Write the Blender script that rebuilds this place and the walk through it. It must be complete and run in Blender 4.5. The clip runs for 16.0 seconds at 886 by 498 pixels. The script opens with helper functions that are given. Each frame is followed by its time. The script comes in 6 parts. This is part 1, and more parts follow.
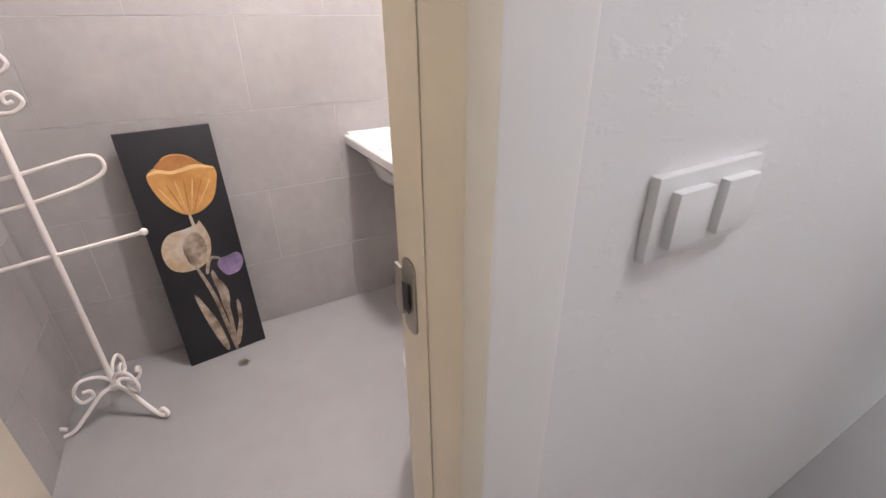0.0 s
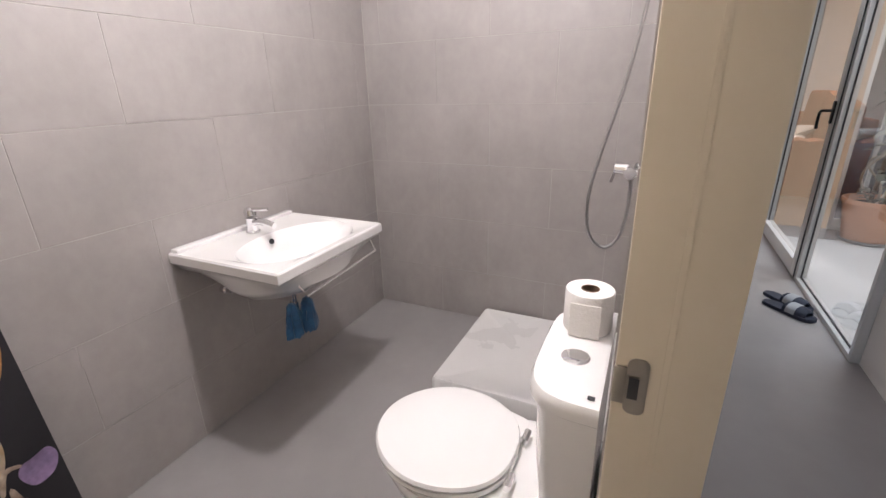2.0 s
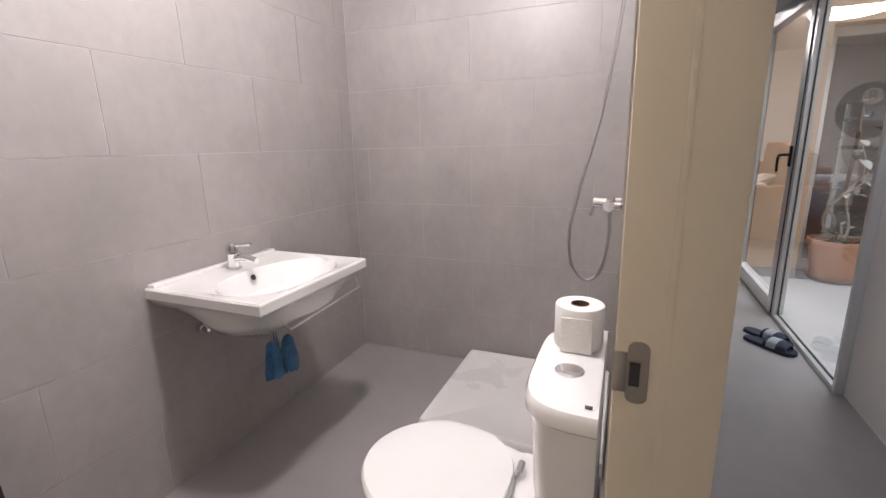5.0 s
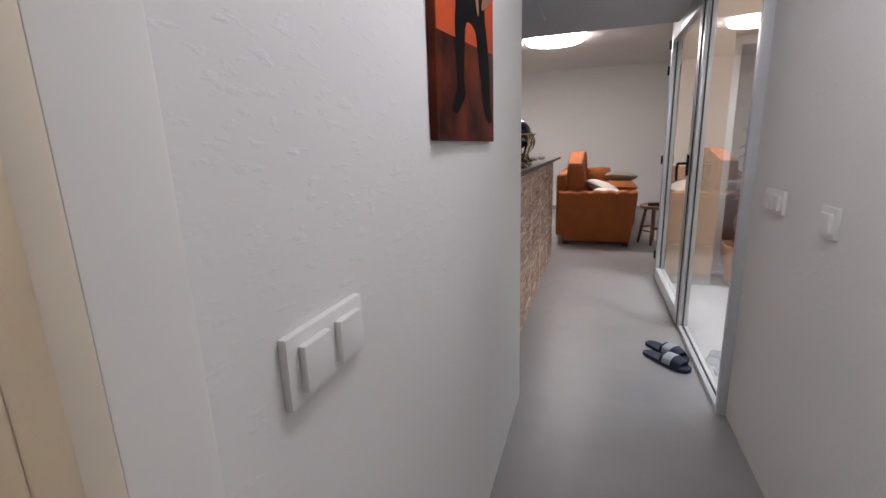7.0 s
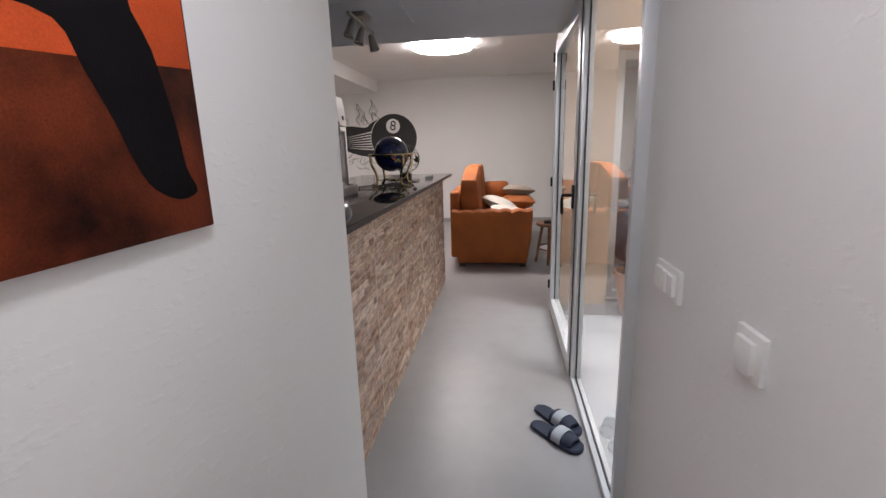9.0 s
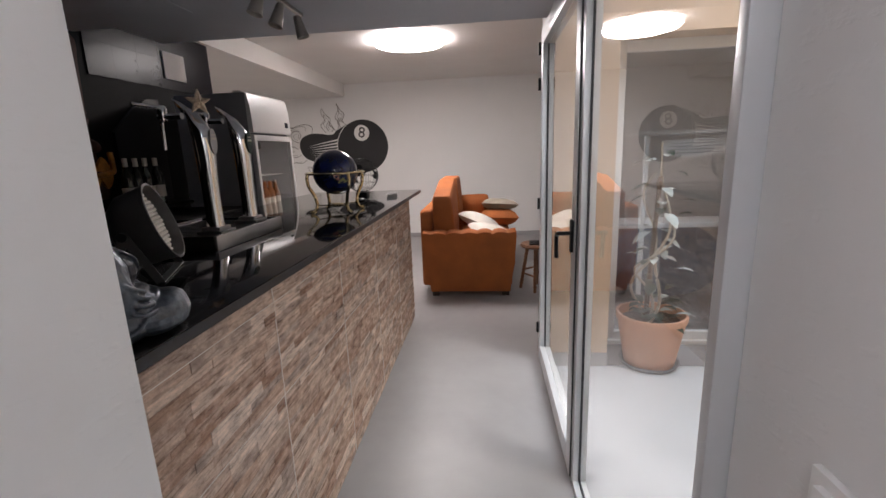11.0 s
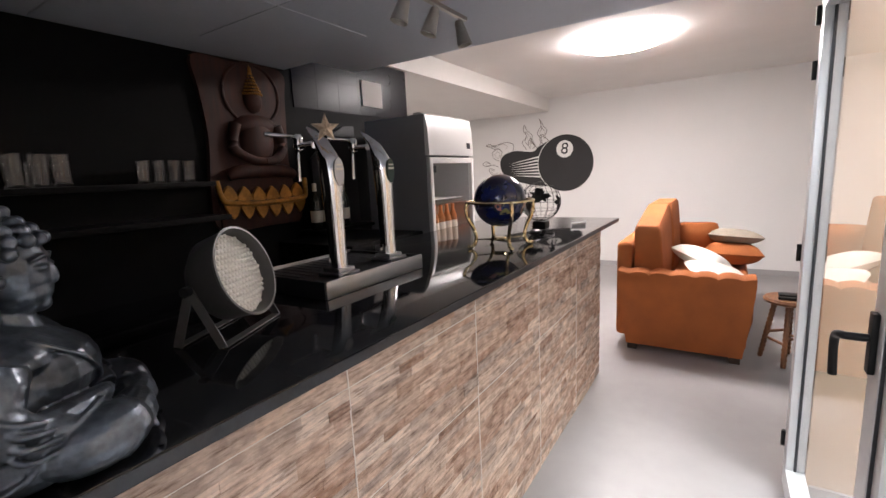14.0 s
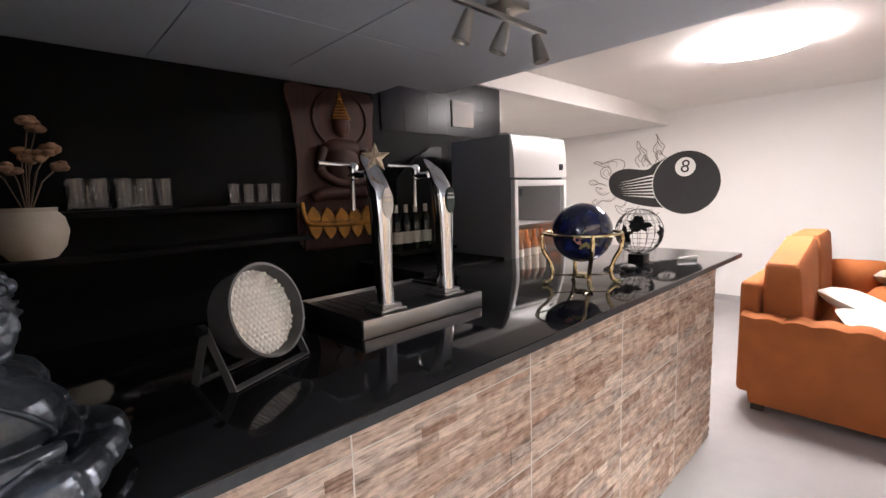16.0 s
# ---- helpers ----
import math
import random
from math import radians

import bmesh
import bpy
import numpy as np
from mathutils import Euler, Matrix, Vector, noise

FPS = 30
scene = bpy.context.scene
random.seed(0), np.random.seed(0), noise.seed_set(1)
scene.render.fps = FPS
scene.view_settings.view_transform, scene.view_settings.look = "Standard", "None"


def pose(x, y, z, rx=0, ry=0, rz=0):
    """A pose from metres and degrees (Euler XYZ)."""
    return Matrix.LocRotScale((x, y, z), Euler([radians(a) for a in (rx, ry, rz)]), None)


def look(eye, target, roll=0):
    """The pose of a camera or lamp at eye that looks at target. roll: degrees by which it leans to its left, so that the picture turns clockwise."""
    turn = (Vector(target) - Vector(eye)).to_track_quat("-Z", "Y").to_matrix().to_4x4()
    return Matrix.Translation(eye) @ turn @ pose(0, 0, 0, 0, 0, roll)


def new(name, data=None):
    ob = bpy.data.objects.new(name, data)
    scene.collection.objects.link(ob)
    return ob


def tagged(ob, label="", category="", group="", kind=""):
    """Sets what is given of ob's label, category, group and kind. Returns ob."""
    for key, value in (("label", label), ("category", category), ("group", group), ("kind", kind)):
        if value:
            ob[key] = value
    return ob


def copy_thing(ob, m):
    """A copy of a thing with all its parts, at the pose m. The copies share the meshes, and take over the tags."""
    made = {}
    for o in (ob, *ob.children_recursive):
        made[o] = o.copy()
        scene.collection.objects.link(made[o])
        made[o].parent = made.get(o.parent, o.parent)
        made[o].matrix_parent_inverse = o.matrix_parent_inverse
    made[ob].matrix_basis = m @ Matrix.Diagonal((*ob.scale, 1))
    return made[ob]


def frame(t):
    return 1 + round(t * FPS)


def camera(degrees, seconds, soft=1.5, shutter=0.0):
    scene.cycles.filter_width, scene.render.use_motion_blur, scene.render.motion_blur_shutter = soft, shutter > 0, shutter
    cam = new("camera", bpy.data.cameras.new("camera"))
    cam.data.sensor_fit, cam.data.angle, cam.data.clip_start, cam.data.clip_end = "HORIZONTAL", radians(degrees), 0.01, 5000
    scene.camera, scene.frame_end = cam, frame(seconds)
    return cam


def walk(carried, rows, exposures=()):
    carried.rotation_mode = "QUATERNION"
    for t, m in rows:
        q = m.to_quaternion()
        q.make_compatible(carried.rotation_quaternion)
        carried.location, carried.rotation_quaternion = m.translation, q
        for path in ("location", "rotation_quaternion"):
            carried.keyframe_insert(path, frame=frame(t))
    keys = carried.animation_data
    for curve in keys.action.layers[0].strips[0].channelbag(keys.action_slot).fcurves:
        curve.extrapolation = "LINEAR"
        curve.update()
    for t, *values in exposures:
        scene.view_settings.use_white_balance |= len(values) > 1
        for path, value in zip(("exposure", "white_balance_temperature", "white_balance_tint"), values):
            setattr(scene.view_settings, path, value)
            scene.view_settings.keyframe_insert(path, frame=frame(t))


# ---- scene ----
cam = camera(90.2, 16.0)
PATH = [
    (0, (1.893, 0.542, 1.148), (2.765, 2.096, 0.24), -0.8),
    (0.5, (1.742, 0.652, 1.172), (2.92, 2.004, 0.286), -1.2),
    (1, (1.645, 0.719, 1.213), (3.063, 1.842, 0.36), -2.1),
    (1.5, (1.599, 0.795, 1.258), (3.209, 1.682, 0.471), -1.3),
    (2, (1.56, 0.852, 1.262), (3.255, 1.66, 0.575), -1.5),
    (2.5, (1.534, 0.892, 1.251), (3.264, 1.684, 0.635), -1.5),
    (3, (1.516, 0.911, 1.244), (3.27, 1.694, 0.685), -1.6),
    (5.5, (1.55, 0.813, 1.185), (3.351, 1.557, 0.736), -1.4),
    (6, (1.621, 0.713, 1.203), (3.43, 1.443, 0.762), -1.5),
    (6.5, (1.736, 0.599, 1.215), (3.56, 1.291, 0.773), -1.6),
    (7, (1.881, 0.468, 1.218), (3.727, 1.099, 0.773), -1.9),
    (7.5, (2.006, 0.391, 1.262), (3.888, 0.901, 0.817), -1.7),
    (8, (2.167, 0.359, 1.293), (4.074, 0.763, 0.847), -1.5),
    (8.5, (2.323, 0.352, 1.333), (4.246, 0.678, 0.888), -1.5),
    (9, (2.557, 0.278, 1.346), (4.487, 0.553, 0.9), -1.7),
    (11.5, (3.443, 0.233, 1.411), (5.386, 0.436, 0.982), -2.2),
    (12, (3.574, 0.243, 1.401), (5.514, 0.506, 0.991), -2.2),
    (12.5, (3.68, 0.22, 1.418), (5.589, 0.671, 1.029), -2.6),
    (13, (3.738, 0.191, 1.44), (5.58, 0.876, 1.067), -3.0),
    (13.5, (3.789, 0.183, 1.448), (5.545, 1.071, 1.089), -2.8),
    (14, (3.85, 0.177, 1.447), (5.508, 1.247, 1.119), -2.8),
    (14.5, (3.914, 0.165, 1.461), (5.476, 1.373, 1.145), -2.5),
    (15, (4.005, 0.165, 1.477), (5.522, 1.431, 1.165), -1.4),
    (15.5, (4.067, 0.131, 1.505), (5.504, 1.492, 1.22), -1.8),
    (16, (4.09, 0.138, 1.496), (5.449, 1.584, 1.25), -1.9),
]
EXPOSURES = [(0.0, 0.40), (0.5, 0.26), (1.0, 0.10), (2.0, -0.12), (5.5, -0.22), (6.0, -0.25), (6.5, -0.20), (7.0, -0.08), (8.5, 0.08), (9.2, 0.12), (11.5, 0.08), (12.5, 0.50), (14.5, 1.08), (16.0, 1.25)]
walk(cam, [(t, look(eye, target, roll)) for t, eye, target, roll in PATH], EXPOSURES)

# ---- world and light ----
world = bpy.data.worlds.new("world")
scene.world = world
world.use_nodes = True
wn = world.node_tree
sky = wn.nodes.new("ShaderNodeTexSky")
sky.sky_type = 'NISHITA'
sky.sun_disc = False
sky.sun_elevation = radians(50)
sky.sun_rotation = radians(200)
wn.nodes["Background"].inputs["Strength"].default_value = 0.12
wn.links.new(sky.outputs["Color"], wn.nodes["Background"].inputs["Color"])


def lamp(name, kind, at, target, power, colour, size=0.1, size_y=None):
    d = bpy.data.lights.new(name, kind)
    d.energy, d.color = power, colour
    if kind == 'AREA':
        d.shape = 'RECTANGLE' if size_y else 'DISK'
        d.size = size
        if size_y:
            d.size_y = size_y
    elif kind == 'POINT':
        d.shadow_soft_size = size
    ob = new(name, d)
    ob.matrix_world = look(at, target)
    return ob


sun_data = bpy.data.lights.new("sun", 'SUN')
sun_data.energy, sun_data.angle, sun_data.color = 0.8, radians(12), (1.0, 0.96, 0.9)
new("sun", sun_data).matrix_world = look((0, 0, 10), (3.5, 6, 0))
lamp("sky_opening", 'AREA', (5.1, -1.35, 4.4), (5.1, -1.35, 0), 112, (0.78, 0.89, 1.0), 2.0, 2.3)
lamp("bathroom_lamp", 'POINT', (2.46, 1.45, 2.22), (2.46, 1.45, 0), 70, (1.0, 0.95, 0.985), 0.05)
lamp("far_lamp", 'AREA', (8.6, 3.4, 2.28), (8.6, 3.4, 0), 14, (1.0, 0.88, 0.80), 0.2)
# Fill light added to brighten the room's south end; no fixture belongs to it.
lamp("south_fill", 'AREA', (8.6, -1.9, 2.50), (8.6, -1.9, 0), 2.5, (1.0, 0.92, 0.86), 0.3)
# Unseen point light added to lift the corridor walls, placed for even brightness.
lamp("corridor_fill", 'POINT', (2.68, 0.29, 2.02), (2.68, 0.29, 0), 13, (0.96, 0.95, 1.0), 0.08)


# ---- materials ----
def mat(name, colour, rough=0.5, metal=0.0, var=0.12, scale=3.0, grain=60.0, bump=0.05, coat=0.0, rand=0.0,
        tint=None, specular=0.5, rough_var=0.1):
    m = bpy.data.materials.new(name)
    m.use_nodes = True
    nt = m.node_tree
    n, l = nt.nodes, nt.links
    b = n["Principled BSDF"]
    tc = n.new("ShaderNodeTexCoord")
    big = n.new("ShaderNodeTexNoise")
    big.inputs["Scale"].default_value, big.inputs["Detail"].default_value = scale, 5
    fine = n.new("ShaderNodeTexNoise")
    fine.inputs["Scale"].default_value, fine.inputs["Detail"].default_value = grain, 3
    l.new(tc.outputs["Object"], big.inputs["Vector"])
    l.new(tc.outputs["Object"], fine.inputs["Vector"])
    c = colour
    c2 = tint or tuple(min(1, v * (1 + var)) for v in c)
    c1 = tuple(v * (1 - var) for v in c)
    ramp = n.new("ShaderNodeValToRGB")
    ramp.color_ramp.elements[0].position, ramp.color_ramp.elements[1].position = 0.32, 0.68
    ramp.color_ramp.elements[0].color, ramp.color_ramp.elements[1].color = (*c1, 1), (*c2, 1)
    l.new(big.outputs["Fac"], ramp.inputs["Fac"])
    mix = n.new("ShaderNodeMix")
    mix.data_type, mix.blend_type = 'RGBA', 'OVERLAY'
    mix.inputs[0].default_value = min(0.5, var * 1.2)
    l.new(ramp.outputs["Color"], mix.inputs[6])
    l.new(fine.outputs["Fac"], mix.inputs[7])
    out = mix.outputs[2]
    if rand:
        info = n.new("ShaderNodeObjectInfo")
        hsv = n.new("ShaderNodeHueSaturation")
        mr = n.new("ShaderNodeMapRange")
        mr.inputs[3].default_value, mr.inputs[4].default_value = 1 - rand, 1 + rand
        l.new(info.outputs["Random"], mr.inputs[0])
        l.new(mr.outputs[0], hsv.inputs["Value"])
        l.new(out, hsv.inputs["Color"])
        out = hsv.outputs["Color"]
    l.new(out, b.inputs["Base Color"])
    r = n.new("ShaderNodeMapRange")
    r.inputs[3].default_value, r.inputs[4].default_value = max(0.02, rough - rough_var * rough), min(1, rough + rough_var * rough)
    l.new(big.outputs["Fac"], r.inputs[0])
    l.new(r.outputs[0], b.inputs["Roughness"])
    b.inputs["Metallic"].default_value = metal
    b.inputs["Coat Weight"].default_value = coat
    b.inputs["Specular IOR Level"].default_value = specular
    if bump:
        bp = n.new("ShaderNodeBump")
        bp.inputs["Strength"].default_value, bp.inputs["Distance"].default_value = bump, 0.01
        l.new(fine.outputs["Fac"], bp.inputs["Height"])
        l.new(bp.outputs["Normal"], b.inputs["Normal"])
    return m


def glass_mat(name, colour=(1, 1, 1), rough=0.0):
    m = bpy.data.materials.new(name)
    m.use_nodes = True
    b = m.node_tree.nodes["Principled BSDF"]
    b.inputs["Base Color"].default_value = (*colour, 1)
    b.inputs["Transmission Weight"].default_value = 1
    b.inputs["Roughness"].default_value = rough
    b.inputs["IOR"].default_value = 1.5
    return m


def glow_mat(name, colour, strength):
    m = bpy.data.materials.new(name)
    m.use_nodes = True
    b = m.node_tree.nodes["Principled BSDF"]
    b.inputs["Base Color"].default_value = (*colour, 1)
    b.inputs["Emission Color"].default_value = (*colour, 1)
    b.inputs["Emission Strength"].default_value = strength
    return m


def plaster_mat():
    """White roller-painted plaster with small ridges."""
    m = mat("white_plaster", (0.78, 0.765, 0.75), 0.75, var=0.02, scale=1.2, grain=35, bump=0.0)
    nt = m.node_tree
    n, l = nt.nodes, nt.links
    tc = n.new("ShaderNodeTexCoord")
    mp = n.new("ShaderNodeMapping")
    mp.inputs["Scale"].default_value = (14, 14, 34)
    no = n.new("ShaderNodeTexNoise")
    no.inputs["Scale"].default_value, no.inputs["Detail"].default_value = 2.2, 8
    ra = n.new("ShaderNodeValToRGB")
    ra.color_ramp.elements[0].position, ra.color_ramp.elements[1].position = 0.56, 0.74
    bp = n.new("ShaderNodeBump")
    bp.inputs["Strength"].default_value, bp.inputs["Distance"].default_value = 0.16, 0.005
    l.new(tc.outputs["Object"], mp.inputs["Vector"])
    l.new(mp.outputs["Vector"], no.inputs["Vector"])
    l.new(no.outputs["Fac"], ra.inputs["Fac"])
    l.new(ra.outputs["Color"], bp.inputs["Height"])
    l.new(bp.outputs["Normal"], n["Principled BSDF"].inputs["Normal"])
    return m


def stone_mat():
    """Ledge-stone tile: each strip takes its own tone."""
    m = mat("ledge_stone", (0.30, 0.175, 0.115), 0.72, var=0.3, scale=26, grain=120, bump=0.5, tint=(0.62, 0.475, 0.385))
    nt = m.node_tree
    n, l = nt.nodes, nt.links
    b = n["Principled BSDF"]
    old = b.inputs["Base Color"].links[0].from_socket
    geo = n.new("ShaderNodeNewGeometry")
    ra = n.new("ShaderNodeValToRGB")
    e = ra.color_ramp.elements
    e[0].position, e[0].color = 0.0, (0.20, 0.095, 0.055, 1)
    e[1].position, e[1].color = 1.0, (0.72, 0.62, 0.54, 1)
    for p, c in ((0.16, (0.34, 0.19, 0.125, 1)), (0.36, (0.58, 0.44, 0.35, 1)), (0.55, (0.42, 0.27, 0.19, 1)), (0.75, (0.36, 0.29, 0.25, 1)), (0.88, (0.66, 0.50, 0.40, 1))):
        x = e.new(p)
        x.color = c
    mx = n.new("ShaderNodeMix")
    mx.data_type, mx.blend_type = 'RGBA', 'MIX'
    mx.inputs[0].default_value = 0.64
    mp = n.new("ShaderNodeMapping")
    mp.inputs["Scale"].default_value = (0.8, 1.0, 1.2)
    tc = n.new("ShaderNodeTexCoord")
    l.new(tc.outputs["Object"], mp.inputs["Vector"])
    for k in n:
        if k.type == 'TEX_NOISE':
            l.new(mp.outputs["Vector"], k.inputs["Vector"])
    for k in n:
        if k.type == 'VALTORGB' and k != ra:
            k.color_ramp.elements[0].position, k.color_ramp.elements[1].position = 0.40, 0.58
    l.new(geo.outputs["Random Per Island"], ra.inputs["Fac"])
    l.new(old, mx.inputs[6])
    l.new(ra.outputs["Color"], mx.inputs[7])
    # thin dark clefts and pale scuffs drawn out along the strips
    ms = n.new("ShaderNodeMapping")
    ms.inputs["Scale"].default_value = (9.0, 9.0, 75.0)
    l.new(tc.outputs["Object"], ms.inputs["Vector"])
    streak = n.new("ShaderNodeTexNoise")
    streak.inputs["Scale"].default_value, streak.inputs["Detail"].default_value = 1.6, 6
    streak.inputs["Roughness"].default_value = 0.65
    l.new(ms.outputs["Vector"], streak.inputs["Vector"])
    sr = n.new("ShaderNodeValToRGB")
    se = sr.color_ramp.elements
    se[0].position, se[0].color = 0.33, (0.46, 0.39, 0.35, 1)
    se[1].position, se[1].color = 0.72, (1.42, 1.38, 1.34, 1)
    mid = se.new(0.47)
    mid.color = (1.0, 1.0, 1.0, 1)
    l.new(streak.outputs["Fac"], sr.inputs["Fac"])
    mul = n.new("ShaderNodeMix")
    mul.data_type, mul.blend_type = 'RGBA', 'MULTIPLY'
    mul.inputs[0].default_value = 1.0
    l.new(mx.outputs[2], mul.inputs[6])
    l.new(sr.outputs["Color"], mul.inputs[7])
    l.new(mul.outputs[2], b.inputs["Base Color"])
    return m


def tile_mat():
    """Concrete-look wall tile: cloudy grey with faint upright streaks, running on over the joints."""
    m = mat("concrete_look_tile", (0.355, 0.330, 0.318), 0.40, var=0.085, scale=3.2, grain=20, bump=0.03, rand=0.012)
    n, l = m.node_tree.nodes, m.node_tree.links
    geo = n.new("ShaderNodeNewGeometry")
    mp = n.new("ShaderNodeMapping")
    mp.inputs["Scale"].default_value = (1.15, 1.15, 0.9)
    l.new(geo.outputs["Position"], mp.inputs["Vector"])
    for k in [q for q in n if q.type == 'TEX_NOISE']:
        k.inputs["Detail"].default_value = 8
        k.inputs["Roughness"].default_value = 0.62
        l.new(mp.outputs["Vector"], k.inputs["Vector"])
    return m


def wood_mat(name, c1, c2, rough=0.45):
    m = mat(name, c1, rough, var=0.2, scale=4, grain=80, bump=0.08, tint=c2)
    n, l = m.node_tree.nodes, m.node_tree.links
    mp = n.new("ShaderNodeMapping")
    mp.inputs["Scale"].default_value = (8, 8, 1.2)
    tc = n.new("ShaderNodeTexCoord")
    l.new(tc.outputs["Object"], mp.inputs["Vector"])
    for x in [k for k in n if k.type == 'TEX_NOISE']:
        l.new(mp.outputs["Vector"], x.inputs["Vector"])
    return m


PLASTER = plaster_mat()
CEIL_WHITE = mat("white_ceiling", (0.80, 0.78, 0.75), 0.8, var=0.02, bump=0.03)
CEIL_GREY = mat("grey_ceiling_panel", (0.56, 0.58, 0.635), 0.7, var=0.05, scale=1.5, bump=0.04)
FLOOR = mat("grey_floor_tile", (0.30, 0.286, 0.284), 0.40, var=0.06, scale=1.6, grain=9, bump=0.01)
PATIO_FLOOR = mat("pale_patio_tile", (0.62, 0.63, 0.64), 0.55, var=0.06, scale=3, bump=0.03)
BATH_TILE = tile_mat()
GROUT = mat("grout", (0.455, 0.43, 0.415), 0.9, var=0.08)
BEIGE_WALL = mat("beige_render", (0.66, 0.50, 0.36), 0.85, var=0.05, bump=0.1)
JAMB = mat("cream_lacquer", (0.70, 0.62, 0.49), 0.38, var=0.03, bump=0.01, coat=0.15)
BLACK_WALL = mat("black_paint", (0.0045, 0.004, 0.004), 0.6, var=0.2, bump=0.03, specular=0.12)
BLACK_TILE = mat("dark_glazed_tile", (0.008, 0.006, 0.009), 0.26, specular=0.10, var=0.15, bump=0.01, rand=0.1)
GRANITE = mat("black_granite", (0.008, 0.008, 0.009), 0.06, var=0.5, scale=90, grain=300, bump=0.0, specular=0.5)
GRANITE_EDGE = mat("honed_granite_edge", (0.018, 0.019, 0.024), 0.4, var=0.3, scale=60, grain=200, bump=0.02)
STONE = stone_mat()
STONE_JOINT = mat("pale_joint", (0.74, 0.68, 0.62), 0.85, var=0.1)
ALU = mat("white_aluminium", (0.62, 0.63, 0.64), 0.32, metal=0.25, var=0.03, bump=0.0)
ALU_DARK = mat("dark_gasket", (0.03, 0.03, 0.035), 0.5, var=0.1)
GLASS = glass_mat("clear_glass")
# Grey tint put into the glass colour to dim the room behind it.
DIM_TINT = glass_mat("dimming_tint_glass", (0.74, 0.77, 0.80))
PVC = mat("white_pvc", (0.80, 0.80, 0.79), 0.3, var=0.02, bump=0.0)
SWITCH = mat("white_switch_plastic", (0.80, 0.79, 0.77), 0.35, var=0.02, bump=0.0)
CERAMIC = mat("white_ceramic", (0.86, 0.85, 0.84), 0.08, var=0.01, bump=0.0, coat=0.5)
ACRYLIC = mat("white_acrylic", (0.74, 0.73, 0.72), 0.28, var=0.02, bump=0.02)
CHROME = mat("chrome", (0.80, 0.80, 0.81), 0.07, metal=1.0, var=0.02, bump=0.0)
STEEL = mat("brushed_steel", (0.50, 0.50, 0.51), 0.28, metal=1.0, var=0.08, grain=200, bump=0.04)
SATIN = mat("satin_nickel", (0.42, 0.39, 0.35), 0.30, metal=1.0, var=0.08, bump=0.02)
BRASS = mat("brass", (0.70, 0.57, 0.33), 0.16, metal=1.0, var=0.08, bump=0.01)
GOLD = mat("worn_gold_leaf", (0.42, 0.19, 0.035), 0.42, metal=0.5, var=0.35, scale=14, bump=0.25)
CARVED = wood_mat("dark_carved_wood", (0.034, 0.0075, 0.003), (0.062, 0.014, 0.005), 0.65)
SILVER = mat("pewter_paint", (0.055, 0.064, 0.077), 0.30, metal=0.75, var=0.5, scale=11, grain=90, bump=0.12, tint=(0.145, 0.165, 0.195))
SOFA = mat("rust_fabric", (0.36, 0.105, 0.025), 0.85, var=0.12, scale=6, grain=320, bump=0.35)
CUSHION = mat("pale_linen", (0.66, 0.62, 0.56), 0.9, var=0.07, scale=10, grain=300, bump=0.25)
CUSHION_DARK = mat("taupe_linen", (0.30, 0.26, 0.21), 0.9, var=0.1, scale=10, grain=300, bump=0.25)
STOOL_WOOD = wood_mat("brown_turned_wood", (0.16, 0.065, 0.028), (0.25, 0.11, 0.05), 0.4)
DARK_WOOD = wood_mat("blackened_wood", (0.035, 0.02, 0.014), (0.06, 0.035, 0.022), 0.5)
NAVY = mat("lapis_blue", (0.006, 0.010, 0.050), 0.10, var=0.4, scale=18, bump=0.0, coat=0.4)
BLACK_PLASTIC = mat("black_plastic", (0.009, 0.009, 0.010), 0.42, var=0.2, bump=0.02, specular=0.3)
RUBBER = mat("navy_rubber", (0.016, 0.022, 0.045), 0.7, var=0.15, bump=0.1)
GREY_STRAP = mat("grey_strap", (0.38, 0.40, 0.44), 0.8, var=0.1, bump=0.1)
LED_GREY = mat("grey_painted_metal", (0.07, 0.066, 0.063), 0.42, var=0.1, bump=0.03)
LED_LENS = mat("clear_led_lens", (0.86, 0.82, 0.76), 0.16, var=0.08, bump=0.0)
FRIDGE_GREY = mat("grey_fridge_panel", (0.20, 0.195, 0.20), 0.42, var=0.03, bump=0.01)
COVER_GREY = mat("matt_cover_plate", (0.50, 0.48, 0.46), 0.8, var=0.03, specular=0.15)
FRIDGE_WHITE = mat("off_white_fridge", (0.62, 0.60, 0.58), 0.35, var=0.02, bump=0.0)
TERRACOTTA = mat("terracotta_plastic", (0.66, 0.37, 0.25), 0.6, var=0.08, bump=0.06)
TAUPE_POT = mat("mauve_brown_pot", (0.34, 0.23, 0.20), 0.6, var=0.1, bump=0.06)
CREAM_POT = mat("cream_pot", (0.62, 0.60, 0.52), 0.6, var=0.06, bump=0.05)
SOIL = mat("potting_soil", (0.045, 0.03, 0.02), 0.95, var=0.4, scale=40, bump=0.8)
LEAF = mat("green_leaf", (0.05, 0.115, 0.055), 0.42, var=0.25, scale=12, bump=0.05, rand=0.25)
LEAF_DARK = mat("dark_green_leaf", (0.03, 0.05, 0.035), 0.4, var=0.25, scale=12, bump=0.05, rand=0.3)
LEAF_PALE = mat("silvery_leaf", (0.46, 0.50, 0.48), 0.5, var=0.2, scale=12, bump=0.05, rand=0.2)
STEM = mat("pale_vine_stem", (0.46, 0.41, 0.34), 0.7, var=0.15, bump=0.1)
TWIG = mat("brown_stem", (0.16, 0.11, 0.075), 0.8, var=0.2, bump=0.2)
